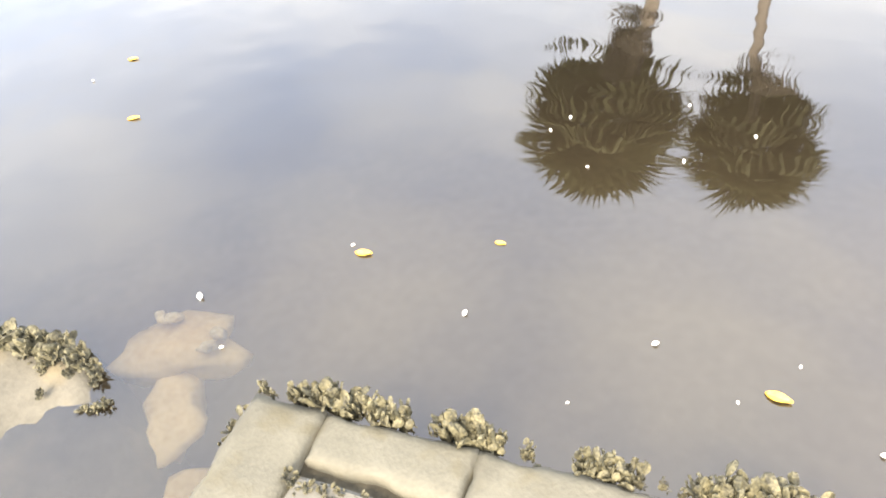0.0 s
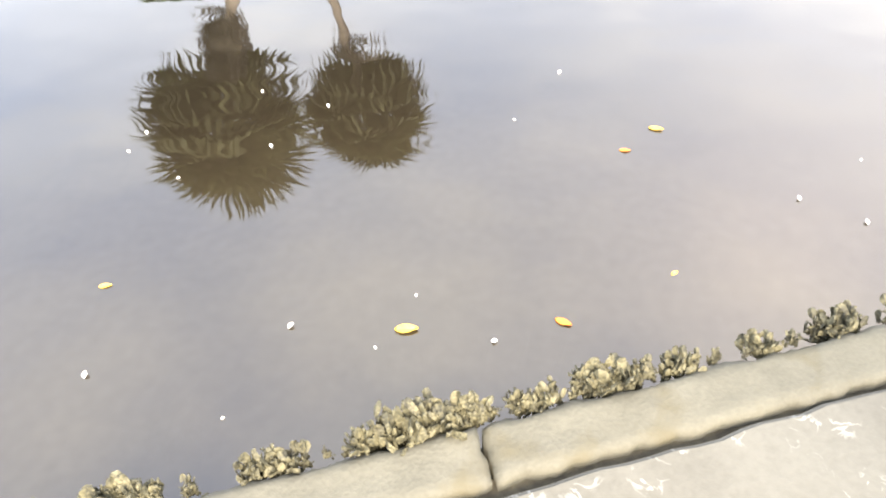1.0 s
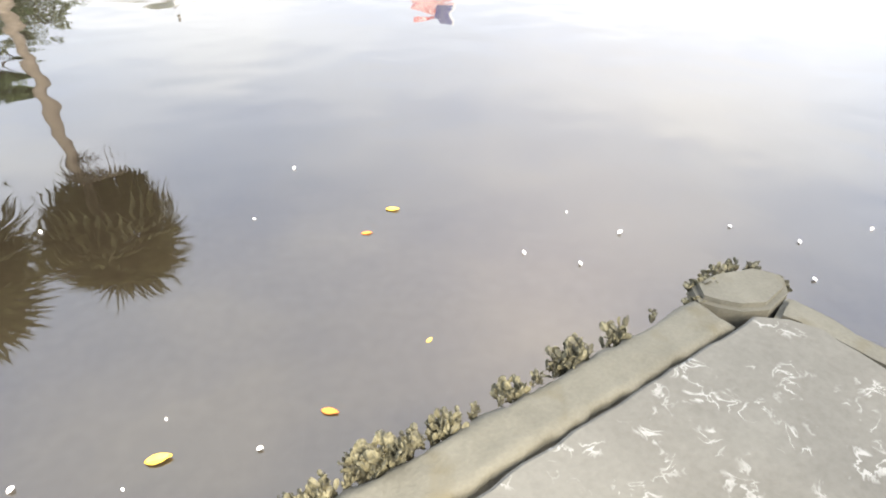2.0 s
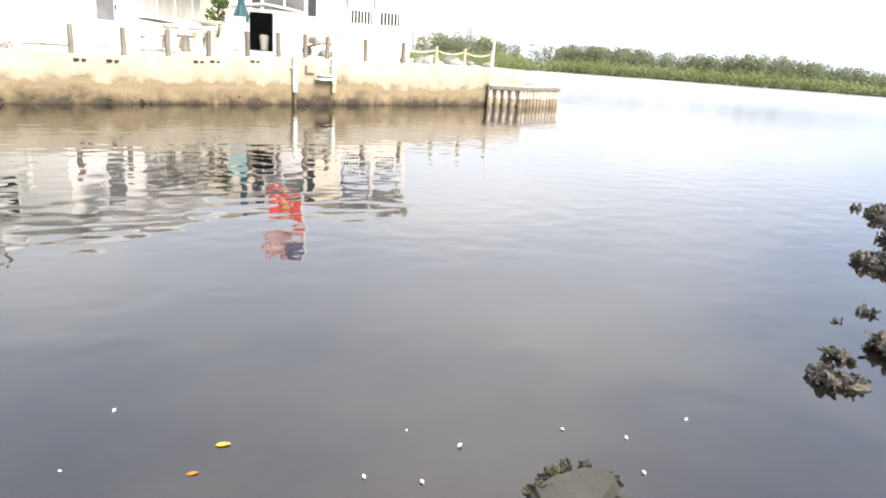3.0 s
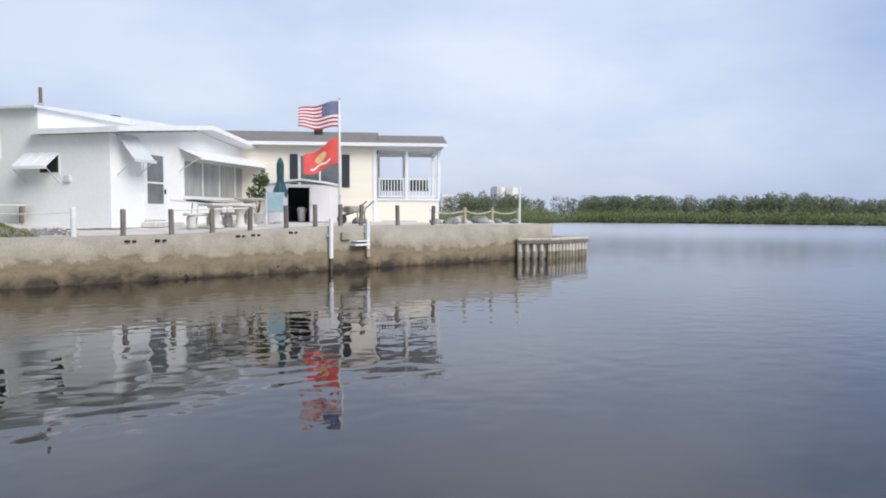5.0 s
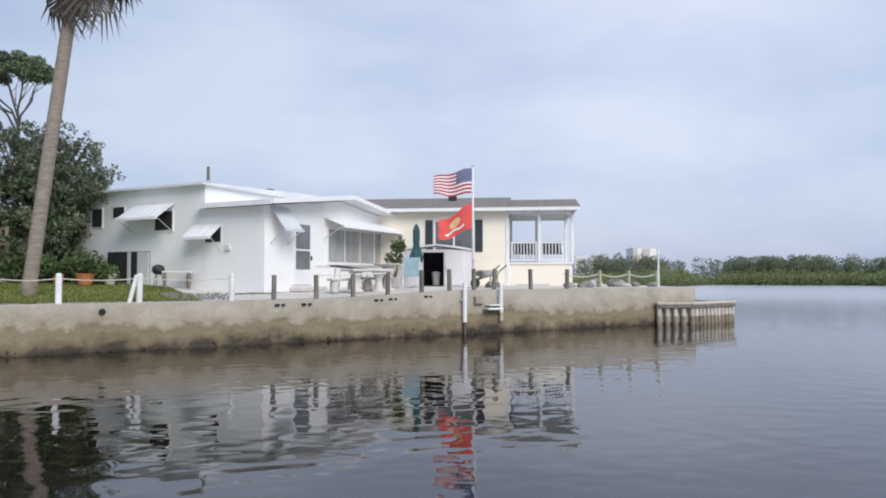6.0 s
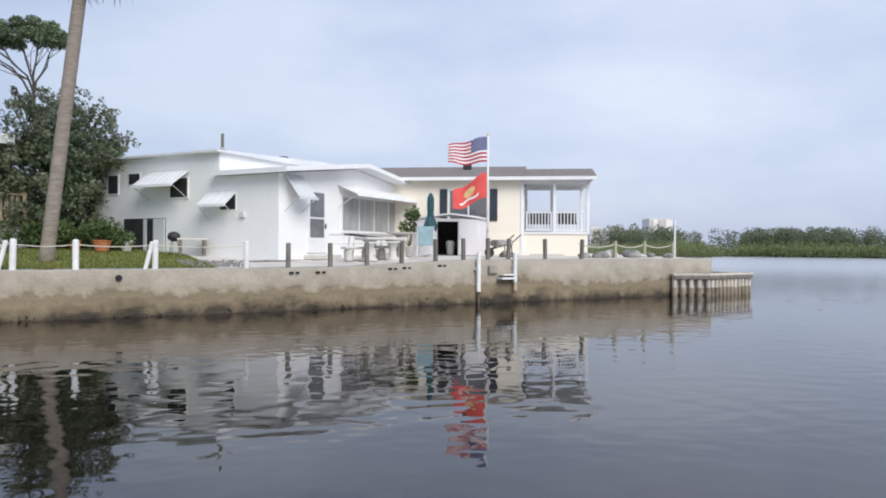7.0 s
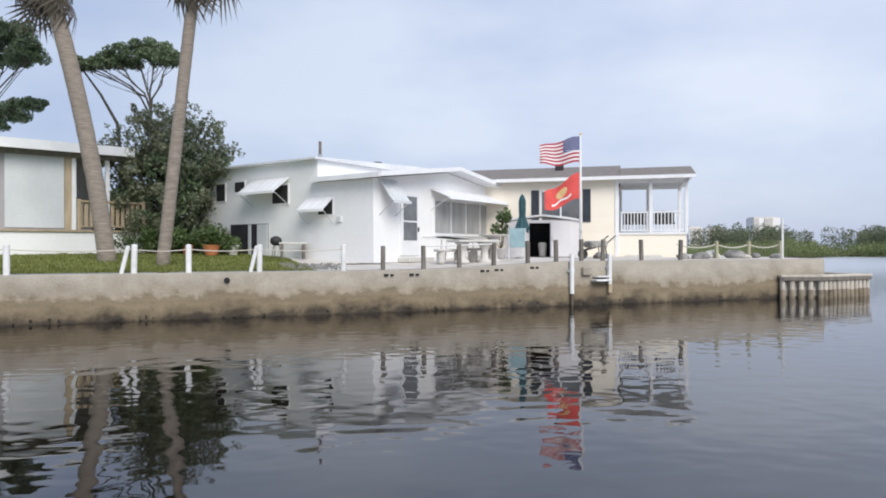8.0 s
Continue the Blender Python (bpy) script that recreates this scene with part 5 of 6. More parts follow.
def flagpole():
    root = empty("flagpole", (4.58, 22.2, 1.33), 0, "white flagpole flying a striped flag and a red flag", "flagpole")
    smooth(part("pole", tube(bmesh.new(), [(0, 0, -0.2), (0, 0, 2.2), (0, 0, 4.16)], [0.045, 0.04, 0.025], 12), M["white_post"], root))
    part("finial", tube(bmesh.new(), [(0, 0, 4.16), (0, 0, 4.2), (0, 0, 4.24)], [0.03, 0.045, 0.01], 10), M["gold"], root)
    part("cleat", boxed(-0.03, 0.03, -0.1, -0.03, 0.9, 1.0, 0.01), M["metal"], root)

    def stripes_at(u, v):
        z = (1 - v) * (4.12 - 0.33 * u + 0.03 * math.sin(9 * u)) + v * (3.22 - 0.06 * u + 0.05 * math.sin(7 * u + 1))
        return Vector((-0.04 - 1.33 * u, -0.10 * math.sin(7.5 * u + 1.2 * v) * u ** 0.5, z))

    flag = part("striped_flag", cloth(stripes_at, 0, 1, 0, 1, 24, 13, 0.002), M["flag_white"], root, "red and white striped flag with navy corner")
    for k in range(0, 13, 2):
        part("stripe", cloth(stripes_at, 0.40 if k < 7 else 0.0, 1, k / 13, (k + 1) / 13, 24, 1), M["stripe_red"], flag)
    canton = part("canton", cloth(stripes_at, 0, 0.4, 0, 7 / 13, 10, 7, 0.007), M["flag_blue"], flag)
    star = bmesh.new()
    for r in range(9):
        for c in range(6 if r % 2 == 0 else 5):
            p = stripes_at(0.4 * (c + (0.5 if r % 2 == 0 else 1.0)) / 6, 7 / 13 * (r + 0.5) / 9)
            for side in (-0.012, 0.012):
                ring = [star.verts.new(p + Vector((math.sin(k * math.pi / 5), 0, math.cos(k * math.pi / 5))) * (0.022 if k % 2 == 0 else 0.010) + Vector((0, side, 0))) for k in range(10)]
                star.faces.new(ring)
    tagged(part("stars", star, M["flag_white"], canton), kind="stuff")

    def red_at(u, v):
        z = (1 - v) * (2.92 - 0.70 * u + 0.06 * math.sin(8 * u)) + v * (2.0 - 0.36 * u + 0.08 * math.sin(6 * u + 0.6))
        return Vector((-0.04 - 1.17 * u, -0.11 * math.sin(7.0 * u + 1.0 * v) * u ** 0.5, z))

    red = part("red_flag", cloth(red_at, 0, 1, 0, 1, 24, 12, 0.002), M["red"], root, "red flag with a tan disc and pale scroll")
    part("emblem", cloth(lambda u, v: red_at(0.5 + 0.15 * u * math.cos(v), 0.42 + 0.2 * u * math.sin(v)), 0, 1, 0, 2 * math.pi, 3, 16, 0.007), M["gold"], red)
    part("scroll", cloth(lambda u, v: red_at(0.24 + 0.55 * u, 0.70 + 0.09 * v + 0.05 * math.sin(9 * u)), 0, 1, 0, 1, 16, 1, 0.007), M["flag_white"], red)
    return root


flagpole()


# ---- the patio ----
def shed():
    root = empty("garden_shed", (2.25, 24.1, 1.38), -6, "low off-white resin shed with an open dark doorway", "shed")
    part("side_wall", boxed(0, 0.05, 0, 1.3, 0, 1.34), M["shed"], root)
    part("side_wall", boxed(2.6, 2.65, 0, 1.3, 0, 1.34), M["shed"], root)
    # back wall and floor painted near-black for the shade inside the shed
    part("back_wall", boxed(0.05, 2.6, 1.25, 1.3, 0, 1.34), M["dark"], root)
    part("front_panel", boxed(0.05, 0.86, 0, 0.05, 0, 1.36, 0.008), M["shed"], root)
    part("front_panel", boxed(1.6, 2.6, 0, 0.05, 0, 1.36, 0.008), M["shed"], root)
    part("lintel", boxed(0.86, 1.6, 0, 0.05, 1.25, 1.36, 0.006), M["shed"], root)
    part("inner_floor", boxed(0.05, 2.6, 0.05, 1.25, 0.0, 0.05), M["dark"], root)
    bm = bmesh.new()
    prof = [(-0.08, 1.36), (0.5, 1.47), (1.32, 1.56), (2.15, 1.47), (2.73, 1.36), (2.73, 1.32), (1.32, 1.50), (-0.08, 1.32)]
    a = [bm.verts.new((x, -0.08, z)) for x, z in prof]
    b = [bm.verts.new((x, 1.38, z)) for x, z in prof]
    bm.faces.new(a)
    bm.faces.new(b[::-1])
    for i in range(8):
        j = (i + 1) % 8
        bm.faces.new((a[j], a[i], b[i], b[j]))
    bmesh.ops.recalc_face_normals(bm, faces=bm.faces[:])
    part("roof", bm, M["trim"], root)
    part("door_leaf", boxed(1.62, 2.35, -0.05, -0.005, 0.04, 1.3, 0.01), M["shed"], root, "sliding door pushed open")
    part("handle", boxed(1.66, 1.7, -0.08, -0.05, 0.6, 0.75, 0.008), M["metal"], root)
    me = mesh_of("bin_body", tube(bmesh.new(), [(0, 0, 0.05), (0, 0, 0.5), (0, 0, 0.56)], [0.13, 0.17, 0.1], 12), M["cast"])
    shared("storage_bin", me, root, Matrix.Translation((1.35, 0.5, 0)))
    return root


shed()


def folded_umbrella():
    root = empty("folded_umbrella", (2.72, 22.9, 1.36), 0, "closed teal patio umbrella on a slim pole", "umbrella")
    part("pole", tube(bmesh.new(), [(0, 0, 0), (0, 0, 2.25)], 0.022, 8), M["white_post"], root)
    bm = bmesh.new()
    rows = []
    for z, r in ((0.98, 0.17), (1.08, 0.20), (1.25, 0.15), (1.45, 0.09), (1.7, 0.10), (2.0, 0.10), (2.14, 0.06), (2.22, 0.015)):
        rows.append([bm.verts.new((r * (1 + 0.28 * (k % 2)) * math.cos(k * math.pi / 8), r * (1 + 0.28 * (k % 2)) * math.sin(k * math.pi / 8), z - (0.12 * (k % 2) if z < 1 else 0))) for k in range(16)])
    for a, b in zip(rows, rows[1:]):
        for k in range(16):
            bm.faces.new((a[k], a[(k + 1) % 16], b[(k + 1) % 16], b[k]))
    bm.faces.new(rows[-1])
    part("folded_canopy", bm, M["teal"], root)
    part("tie", tube(bmesh.new(), [(0, 0, 1.42), (0, 0, 1.47)], 0.12, 12), M["teal"], root)
    part("base", tube(bmesh.new(), [(0, 0, -0.02), (0, 0, 0.05), (0, 0, 0.09)], [0.26, 0.26, 0.1], 16), M["cast"], root)
    return root


folded_umbrella()


def patio_chair(at, turn):
    root = empty("patio_chair", at, turn, "high-backed patio chair with pale aqua sling", "chair", "patio chairs")
    for x in (-0.27, 0.27):
        part("side_frame", tube(bmesh.new(), [(x, -0.3, 0), (x, -0.25, 0.42), (x, 0.22, 0.40), (x, 0.42, 1.02)], 0.018, 6), M["white_post"], root)
        part("back_leg", tube(bmesh.new(), [(x, 0.2, 0.4), (x, 0.38, 0)], 0.018, 6), M["white_post"], root)
        part("armrest", tube(bmesh.new(), [(x, -0.26, 0.42), (x, -0.24, 0.62), (x, 0.3, 0.64)], 0.02, 6), M["white_post"], root)
    part("seat", boxed(-0.25, 0.25, -0.25, 0.22, 0.39, 0.41), M["sling"], root)
    bm = boxed(-0.25, 0.25, -0.01, 0.01, 0, 0.64)
    bmesh.ops.transform(bm, matrix=Matrix.Translation((0, 0.22, 0.41)) @ Matrix.Rotation(radians(-18), 4, "X"), verts=bm.verts[:])
    part("back", bm, M["sling"], root)
    return root


patio_chair((2.5, 22.3, 1.36), 170)


def pedestal_table(at, turn):
    """A cast-concrete garden table: slab top on two shaped pedestals."""
    root = empty("concrete_table", at, turn, "white cast-concrete garden table on shaped pedestals", "table", "garden tables")
    part("tabletop", boxed(-0.75, 0.75, -0.38, 0.38, 0.66, 0.74, 0.02), M["cast"], root)
    for x in (-0.42, 0.42):
        smooth(part("pedestal", tube(bmesh.new(), [(x, 0, 0), (x, 0, 0.08), (x, 0, 0.14), (x, 0, 0.4), (x, 0, 0.6), (x, 0, 0.66)], [0.24, 0.24, 0.13, 0.11, 0.2, 0.24], 14), M["cast"], root))
    return root


def curved_bench(at, turn):
    root = empty("concrete_bench", at, turn, "rounded white cast-concrete garden bench", "bench", "garden benches")
    part("seat", boxed(-0.5, 0.5, -0.18, 0.18, 0.38, 0.46, 0.03), M["cast"], root)
    for x in (-0.32, 0.32):
        part("support", boxed(x - 0.1, x + 0.1, -0.15, 0.15, 0, 0.38, 0.05), M["cast"], root)
    return root


pedestal_table((0.95, 20.9, 1.25), 30)
curved_bench((0.2, 20.9, 1.24), 30)
curved_bench((1.25, 21.7, 1.27), 30)
fol = empty("folding_table", (0.45, 21.4, 1.27), 24, "dark-topped folding table tipped against the bench", "table")
bm = boxed(-0.6, 0.6, -0.3, 0.3, -0.02, 0.02, 0.006)
bmesh.ops.transform(bm, matrix=Matrix.Translation((0, 0, 0.76)) @ Matrix.Rotation(radians(5), 4, "Y"), verts=bm.verts[:])
part("tabletop", bm, M["black"], fol)
for x in (-0.45, 0.45):
    for y in (-0.2, 0.2):
        part("leg", tube(bmesh.new(), [(x, y, 0.75), (x * 1.15, y, 0)], 0.018, 6), M["white_post"], fol)


def bird_bath(at):
    root = empty("bird_bath", at, 0, "white cast-concrete bird bath on a turned column", "bird bath")
    prof = [(0, 0.0, 0.26), (0, 0.06, 0.26), (0, 0.12, 0.14), (0, 0.4, 0.11), (0, 0.72, 0.15), (0, 0.80, 0.2)]
    smooth(part("column", tube(bmesh.new(), [(0, 0, z) for _, z, _ in prof], [r for *_, r in prof], 16), M["cast"], root))
    smooth(part("bowl", tube(bmesh.new(), [(0, 0, 0.80), (0, 0, 0.86), (0, 0, 0.9)], [0.18, 0.44, 0.48], 20), M["cast"], root))
    return root


bird_bath((1.62, 21.6, 1.27))


def potted_plant(at, h, label, pot_mat, seed, size=1.0):
    root = empty("potted_plant", at, 0, label, "plant", "potted plants")
    part("pot", tube(bmesh.new(), [(0, 0, 0), (0, 0, 0.3), (0, 0, 0.34), (0, 0, 0.36)], [0.14 * size, 0.2 * size, 0.22 * size, 0.19 * size], 14), M[pot_mat], root)
    rng = random.Random(seed)
    bm = bmesh.new()
    cl = [(rng.uniform(-0.25, 0.25), rng.uniform(-0.25, 0.25), h * rng.uniform(0.55, 1.0), 0.2) for _ in range(9)]
    limbs(bm, (0, 0, 0.3), [c[:3] for c in cl], 0.015, rng, 5)
    part("stems", bm, M["bark"], root)
    leaf_mass("leaves", cl, 0.075, 500, M["shrub"], root, seed)
    return root


potted_plant((2.0, 23.2, 1.37), 1.65, "tall leafy plant in a pale pot", "cast", 41)
potted_plant((-8.1, 23.3, 1.5), 0.95, "terracotta pot with bright green plant on the lawn", "terracotta", 42, 1.4)
potted_plant((-9.3, 24.3, 1.5), 0.6, "terracotta pot with low flowering plant", "terracotta", 43)
potted_plant((-7.5, 23.8, 1.5), 0.55, "small pale pot with a pale flower", "cast", 44)

lawn_bench = empty("garden_bench", (-5.12, 22.7, 1.44), 15, "pale wooden garden bench with dark end", "bench")
part("seat", boxed(-0.46, 0.46, -0.2, 0.2, 0.44, 0.5, 0.01), M["cast"], lawn_bench)
for x in (-0.36, 0.36):
    part("leg", boxed(x - 0.05, x + 0.05, -0.18, 0.18, -0.05, 0.44, 0.01), M["post"], lawn_bench)
grill = empty("kettle_grill", (-5.68, 22.65, 1.43), 0, "small black kettle grill on three legs", "grill")
smooth(part("bowl", tube(bmesh.new(), [(0, 0, 0.4), (0, 0, 0.46), (0, 0, 0.56), (0, 0, 0.66), (0, 0, 0.72)], [0.08, 0.17, 0.2, 0.17, 0.05], 14), M["black"], grill))
for k in range(3):
    a = k * 2.094
    part("leg", tube(bmesh.new(), [(0.1 * math.cos(a), 0.1 * math.sin(a), 0.44), (0.2 * math.cos(a), 0.2 * math.sin(a), -0.05)], 0.012, 6), M["black"], grill)


def stone(name, at, size, seed, mat, label, category, group="", lump=0.28):
    rng = random.Random(seed)
    bm = bmesh.new()
    bmesh.ops.create_icosphere(bm, subdivisions=3, radius=1.0)
    for v in bm.verts:
        k = 1 + 0.06 * noise.noise(v.co * 4.5 + Vector((0, seed, 0))) + lump * noise.noise(v.co * 1.3 + Vector((seed * 3.1, 0, 0)))
        v.co = Vector((v.co.x * size[0], v.co.y * size[1], v.co.z * size[2])) * k
    return smooth(thing(name, bm, M[mat], label, category, group, at=at, turn=rng.uniform(0, 180)))


random.seed(77)
for k in range(9):
    s = 15.0 + k * 0.5 + random.uniform(-0.15, 0.15)
    n = random.uniform(0.9, 2.2)
    r = random.uniform(0.14, 0.3)
    stone("rubble_stone", tuple(bank(s, n, land(s, n) + r * 0.35)), (r * 1.4, r, r * 0.7), k + 1, "pebble" if k not in (3, 6) else "cast", "rough rubble stone beside the rope fence", "stone", "rubble stones")
for k in range(2):
    s, n = 12.1 + 0.4 * k, 1.9 + random.uniform(-0.4, 0.4)
    r = random.uniform(0.13, 0.24)
    stone("rubble_stone", tuple(bank(s, n, land(s, n) + r * 0.4)), (r * 1.2, r, r * 0.8), k + 30, "pebble", "brown rubble stone heaped near the house", "stone", "rubble stones")
barrow = empty("wheelbarrow", tuple(bank(12.05, 2.0, land(12.05, 2.0) + 0.28)), 20, "old tipped wheelbarrow with dark handles", "wheelbarrow")
part("tray", boxed(-0.4, 0.3, -0.25, 0.25, 0.1, 0.32, 0.06), M["pebble"], barrow)
for y in (-0.22, 0.22):
    part("handle", tube(bmesh.new(), [(-0.5, y * 0.4, 0.0), (0.2, y, 0.2), (0.6, y, 0.5)], 0.022, 6), M["black"], barrow)
    part("leg", tube(bmesh.new(), [(0.2, y, 0.18), (0.25, y, -0.28)], 0.018, 6), M["black"], barrow)
part("wheel", tube(bmesh.new(), [(-0.55, -0.04, -0.12), (-0.55, 0.04, -0.12)], 0.17, 14), M["black"], barrow)

hose = [(-3.2 + 0.05 * k, 20.2 + 0.03 * k + 0.12 * math.sin(k * 1.1), 1.245 + 0.006 * (k % 2)) for k in range(26)]
thing("garden_hose", tube(bmesh.new(), hose, 0.02, 6), M["post"], "thin dark garden hose lying on the patio", "hose")
random.seed(9)
verts, faces = [], []
for k in range(260):
    p = bank(random.uniform(1.6, 3.2), random.uniform(0.5, 3.0))
    i, r = len(verts), random.uniform(0.02, 0.07)
    s_, n_ = (p - ORIGIN).dot(ALONG), (p - ORIGIN).dot(BACK)
    z = land(s_, n_)
    verts += [(p.x - r, p.y - r, z), (p.x + r, p.y - r * 0.6, z), (p.x + r * 0.6, p.y + r, z), (p.x - r * 0.8, p.y + r * 0.7, z), (p.x, p.y, z + r)]
    faces += [(i, i + 1, i + 4), (i + 1, i + 2, i + 4), (i + 2, i + 3, i + 4), (i + 3, i, i + 4)]
tagged(new("gravel", raw("gravel", verts, faces, M["pebble"])), "loose dark gravel between lawn and patio", "gravel", kind="stuff")

# grass blades over the lawn
rng = np.random.default_rng(12)
N = 26000
gs, gn = rng.uniform(-16, 2.2, N), 0.35 + 9 * rng.uniform(0, 1, N) ** 1.6
verts, faces = [], []
for s, n, a, h in zip(gs, gn, rng.uniform(0, 6.28, N), rng.uniform(0.03, 0.085, N)):
    p = bank(s, n, land(s, n))
    d = Vector((math.cos(a), math.sin(a), 0)) * 0.018
    i = len(verts)
    verts += [p - d, p + d, p + Vector((d.y * 1.5, -d.x * 1.5, h))]
    faces.append((i, i + 1, i + 2))
tagged(new("grass", raw("grass", verts, faces, M["grass"])), "short green grass blades of the lawn", "grass", kind="stuff")


# ---- the near edge: slab, cap stones, oysters ----
NEAR, RUN, OUT = Vector((-0.24, 1.0, 0)), Vector((0.907, 0.421, 0)), Vector((-0.421, 0.907, 0))
SLAB_Z = 0.15


def edge(a, o, z=SLAB_Z):
    """A place at the near edge: a metres along it, o metres outward."""
    return NEAR + RUN * a + OUT * o + Vector((0, 0, z))


def slab(name, outline, z1, material, label, category, rough=0.008, depth=-0.6, bevel=0.012, kind="", group="", parent=None):
    bm = bmesh.new()
    prism(bm, outline, depth, z1, bevel, rough, 0.06)
    if parent:
        return part(name, bm, M[material], parent, label)
    return thing(name, bm, M[material], label, category, group, kind)


random.seed(5)
slab("slab", [edge(-1.30, -0.222).xy, edge(-0.6, -0.220).xy, edge(0.3, -0.212).xy, edge(1.72, -0.194).xy, (1.52, 1.53), (1.60, 1.46), (1.72, 1.22), (2.2, 0.4), (2.6, -0.6), (3.4, -6), (-2.2, -6), (-1.62, -0.9), edge(-1.5, -0.44).xy, edge(-1.31, -0.43).xy], SLAB_Z, "slab", "pale grey concrete slab with chalky white marks", "slab", 0.006, kind="structure")
cap_root = empty("near_cap", label="worn concrete cap stones along the slab edge", category="wall", kind="structure")


def worn_block(a0, a1, o0, o1, z, seed):
    """A cap stone along the edge: rounded arrises, chipped rim, uneven top."""
    bm = bmesh.new()
    na, no = max(8, int((a1 - a0) / 0.018)), 12
    grid = []
    for j in range(no + 1):
        row = []
        for i in range(na + 1):
            a, o = a0 + (a1 - a0) * i / na, o0 + (o1 - o0) * j / no
            rim = min(a - a0, a1 - a, (o - o0) * 1.0, (o1 - o) * 1.0)
            chip = 0.017 * noise.noise((a * 14, o * 14, seed)) + 0.006 * noise.noise((a * 40, o * 40, seed))
            r = max(0.0, 0.03 - rim)
            h = z - r * r * 16 + 0.007 * noise.noise((a * 5, o * 9, seed + 3)) + 0.003 * noise.noise((a * 25, o * 25, seed + 5))
            edge_j, edge_i = (-1 if j == 0 else 1 if j == no else 0), (-1 if i == 0 else 1 if i == na else 0)
            row.append(bm.verts.new(edge(a + chip * 0.6 * edge_i, o + chip * edge_j, h)))
        grid.append(row)
    for p, q in zip(grid, grid[1:]):
        for i in range(na):
            bm.faces.new((p[i], p[i + 1], q[i + 1], q[i]))
    ring = grid[0] + [r[-1] for r in grid[1:]] + grid[-1][-2::-1] + [r[0] for r in grid[-2:0:-1]]
    low = [bm.verts.new((v.co.x, v.co.y, -0.6)) for v in ring]
    for k in range(len(ring)):
        m = (k + 1) % len(ring)
        bm.faces.new((ring[m], ring[k], low[k], low[m]))
    bmesh.ops.recalc_face_normals(bm, faces=bm.faces[:])
    return bm


for a, b in ((-1.545, -1.318), (-1.308, -0.868), (-0.860, -0.022), (-0.010, 1.63)):
    smooth(part("cap_stone", worn_block(a, b, -0.180 if a > -1.5 else -0.42, -0.022, SLAB_Z + random.uniform(-0.004, 0.006), a), M["stone"], cap_root))
slab("cap_stone", [(1.25, 1.65), (1.38, 1.58), (1.48, 1.575), (1.60, 1.65), (1.64, 1.73), (1.54, 1.80), (1.38, 1.79), (1.27, 1.745)], SLAB_Z + 0.01, "stone", "", "", 0.006, bevel=0.02, parent=cap_root)
slab("cap_stone", [(1.50, 1.555), (1.61, 1.655), (1.88, 1.24), (2.40, 0.4), (2.28, 0.33), (1.77, 1.20)], SLAB_Z - 0.02, "stone", "", "", 0.008, bevel=0.02, parent=cap_root)
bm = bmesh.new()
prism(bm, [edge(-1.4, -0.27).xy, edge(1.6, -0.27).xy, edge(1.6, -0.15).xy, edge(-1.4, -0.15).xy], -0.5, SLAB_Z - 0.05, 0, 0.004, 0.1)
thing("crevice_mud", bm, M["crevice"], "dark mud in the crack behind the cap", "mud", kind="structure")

# slabs and silted stones beyond the slab's end
bm = bmesh.new()
grid = []
for j in range(41):
    row = []
    for i in range(61):
        x, y = -3.9 + 2.15 * i / 60, -1.5 + 1.6 * j / 40
        rim = -0.03 + 0.45 * (x + 2.4) if x < -2.33 else 0.0 - 0.1 * (x + 2.33)
        z = 0.075 - 0.125 * min(max((x + 2.7) / 0.8, 0), 1) - 1.6 * max(0.0, y - rim - 0.02 + 0.03 * noise.noise((x * 6, 2, 0))) - 1.2 * max(0.0, x + 1.93)
        z += 0.025 * noise.noise((x * 3, y * 3, 1)) + 0.008 * noise.noise((x * 14, y * 14, 1))
        row.append(bm.verts.new((x, y, z)))
    grid.append(row)
for p, q in zip(grid, grid[1:]):
    for i in range(60):
        bm.faces.new((p[i], p[i + 1], q[i + 1], q[i]))
ring = grid[0] + [r[-1] for r in grid[1:]] + grid[-1][-2::-1] + [r[0] for r in grid[-2:0:-1]]
low = [bm.verts.new((v.co.x, v.co.y, -0.65)) for v in ring]
for k in range(len(ring)):
    bm.faces.new((ring[(k + 1) % len(ring)], ring[k], low[k], low[(k + 1) % len(ring)]))
bm.faces.new(low)
bmesh.ops.recalc_face_normals(bm, faces=bm.faces[:])
smooth(thing("sunken_slab", bm, M["silt_slab"], "tilted broken concrete slab sliding under water", "slab", kind="structure"))
stone("sunken_rock", (-2.24, 0.31, -0.115), (0.23, 0.15, 0.075), 51, "sub_rock", "pale silted rock just below the water", "rock", "sunken rocks", 0.6).rotation_euler = (0, 0, radians(48))
stone("sunken_rock", (-2.05, 0.15, -0.19), (0.17, 0.11, 0.08), 54, "sub_rock", "small silted rock below the water", "rock", "sunken rocks", 0.6).rotation_euler = (0, 0, radians(-40))
for k, (x, y) in enumerate(((-2.36, 0.33), (-2.32, 0.36), (-2.11, 0.43), (-2.09, 0.37))):
    stone("sunken_shell", (x, y, -0.035), (0.035, 0.022, 0.02), 70 + k, "shell_white", "pale shell on the silted rock", "shell", "shells on the sunken rock", 0.5)
stone("sunken_rock", (-1.74, -0.05, -0.27), (0.2, 0.12, 0.1), 53, "sub_rock", "silted rock between the slabs", "rock", "sunken rocks", 0.6)


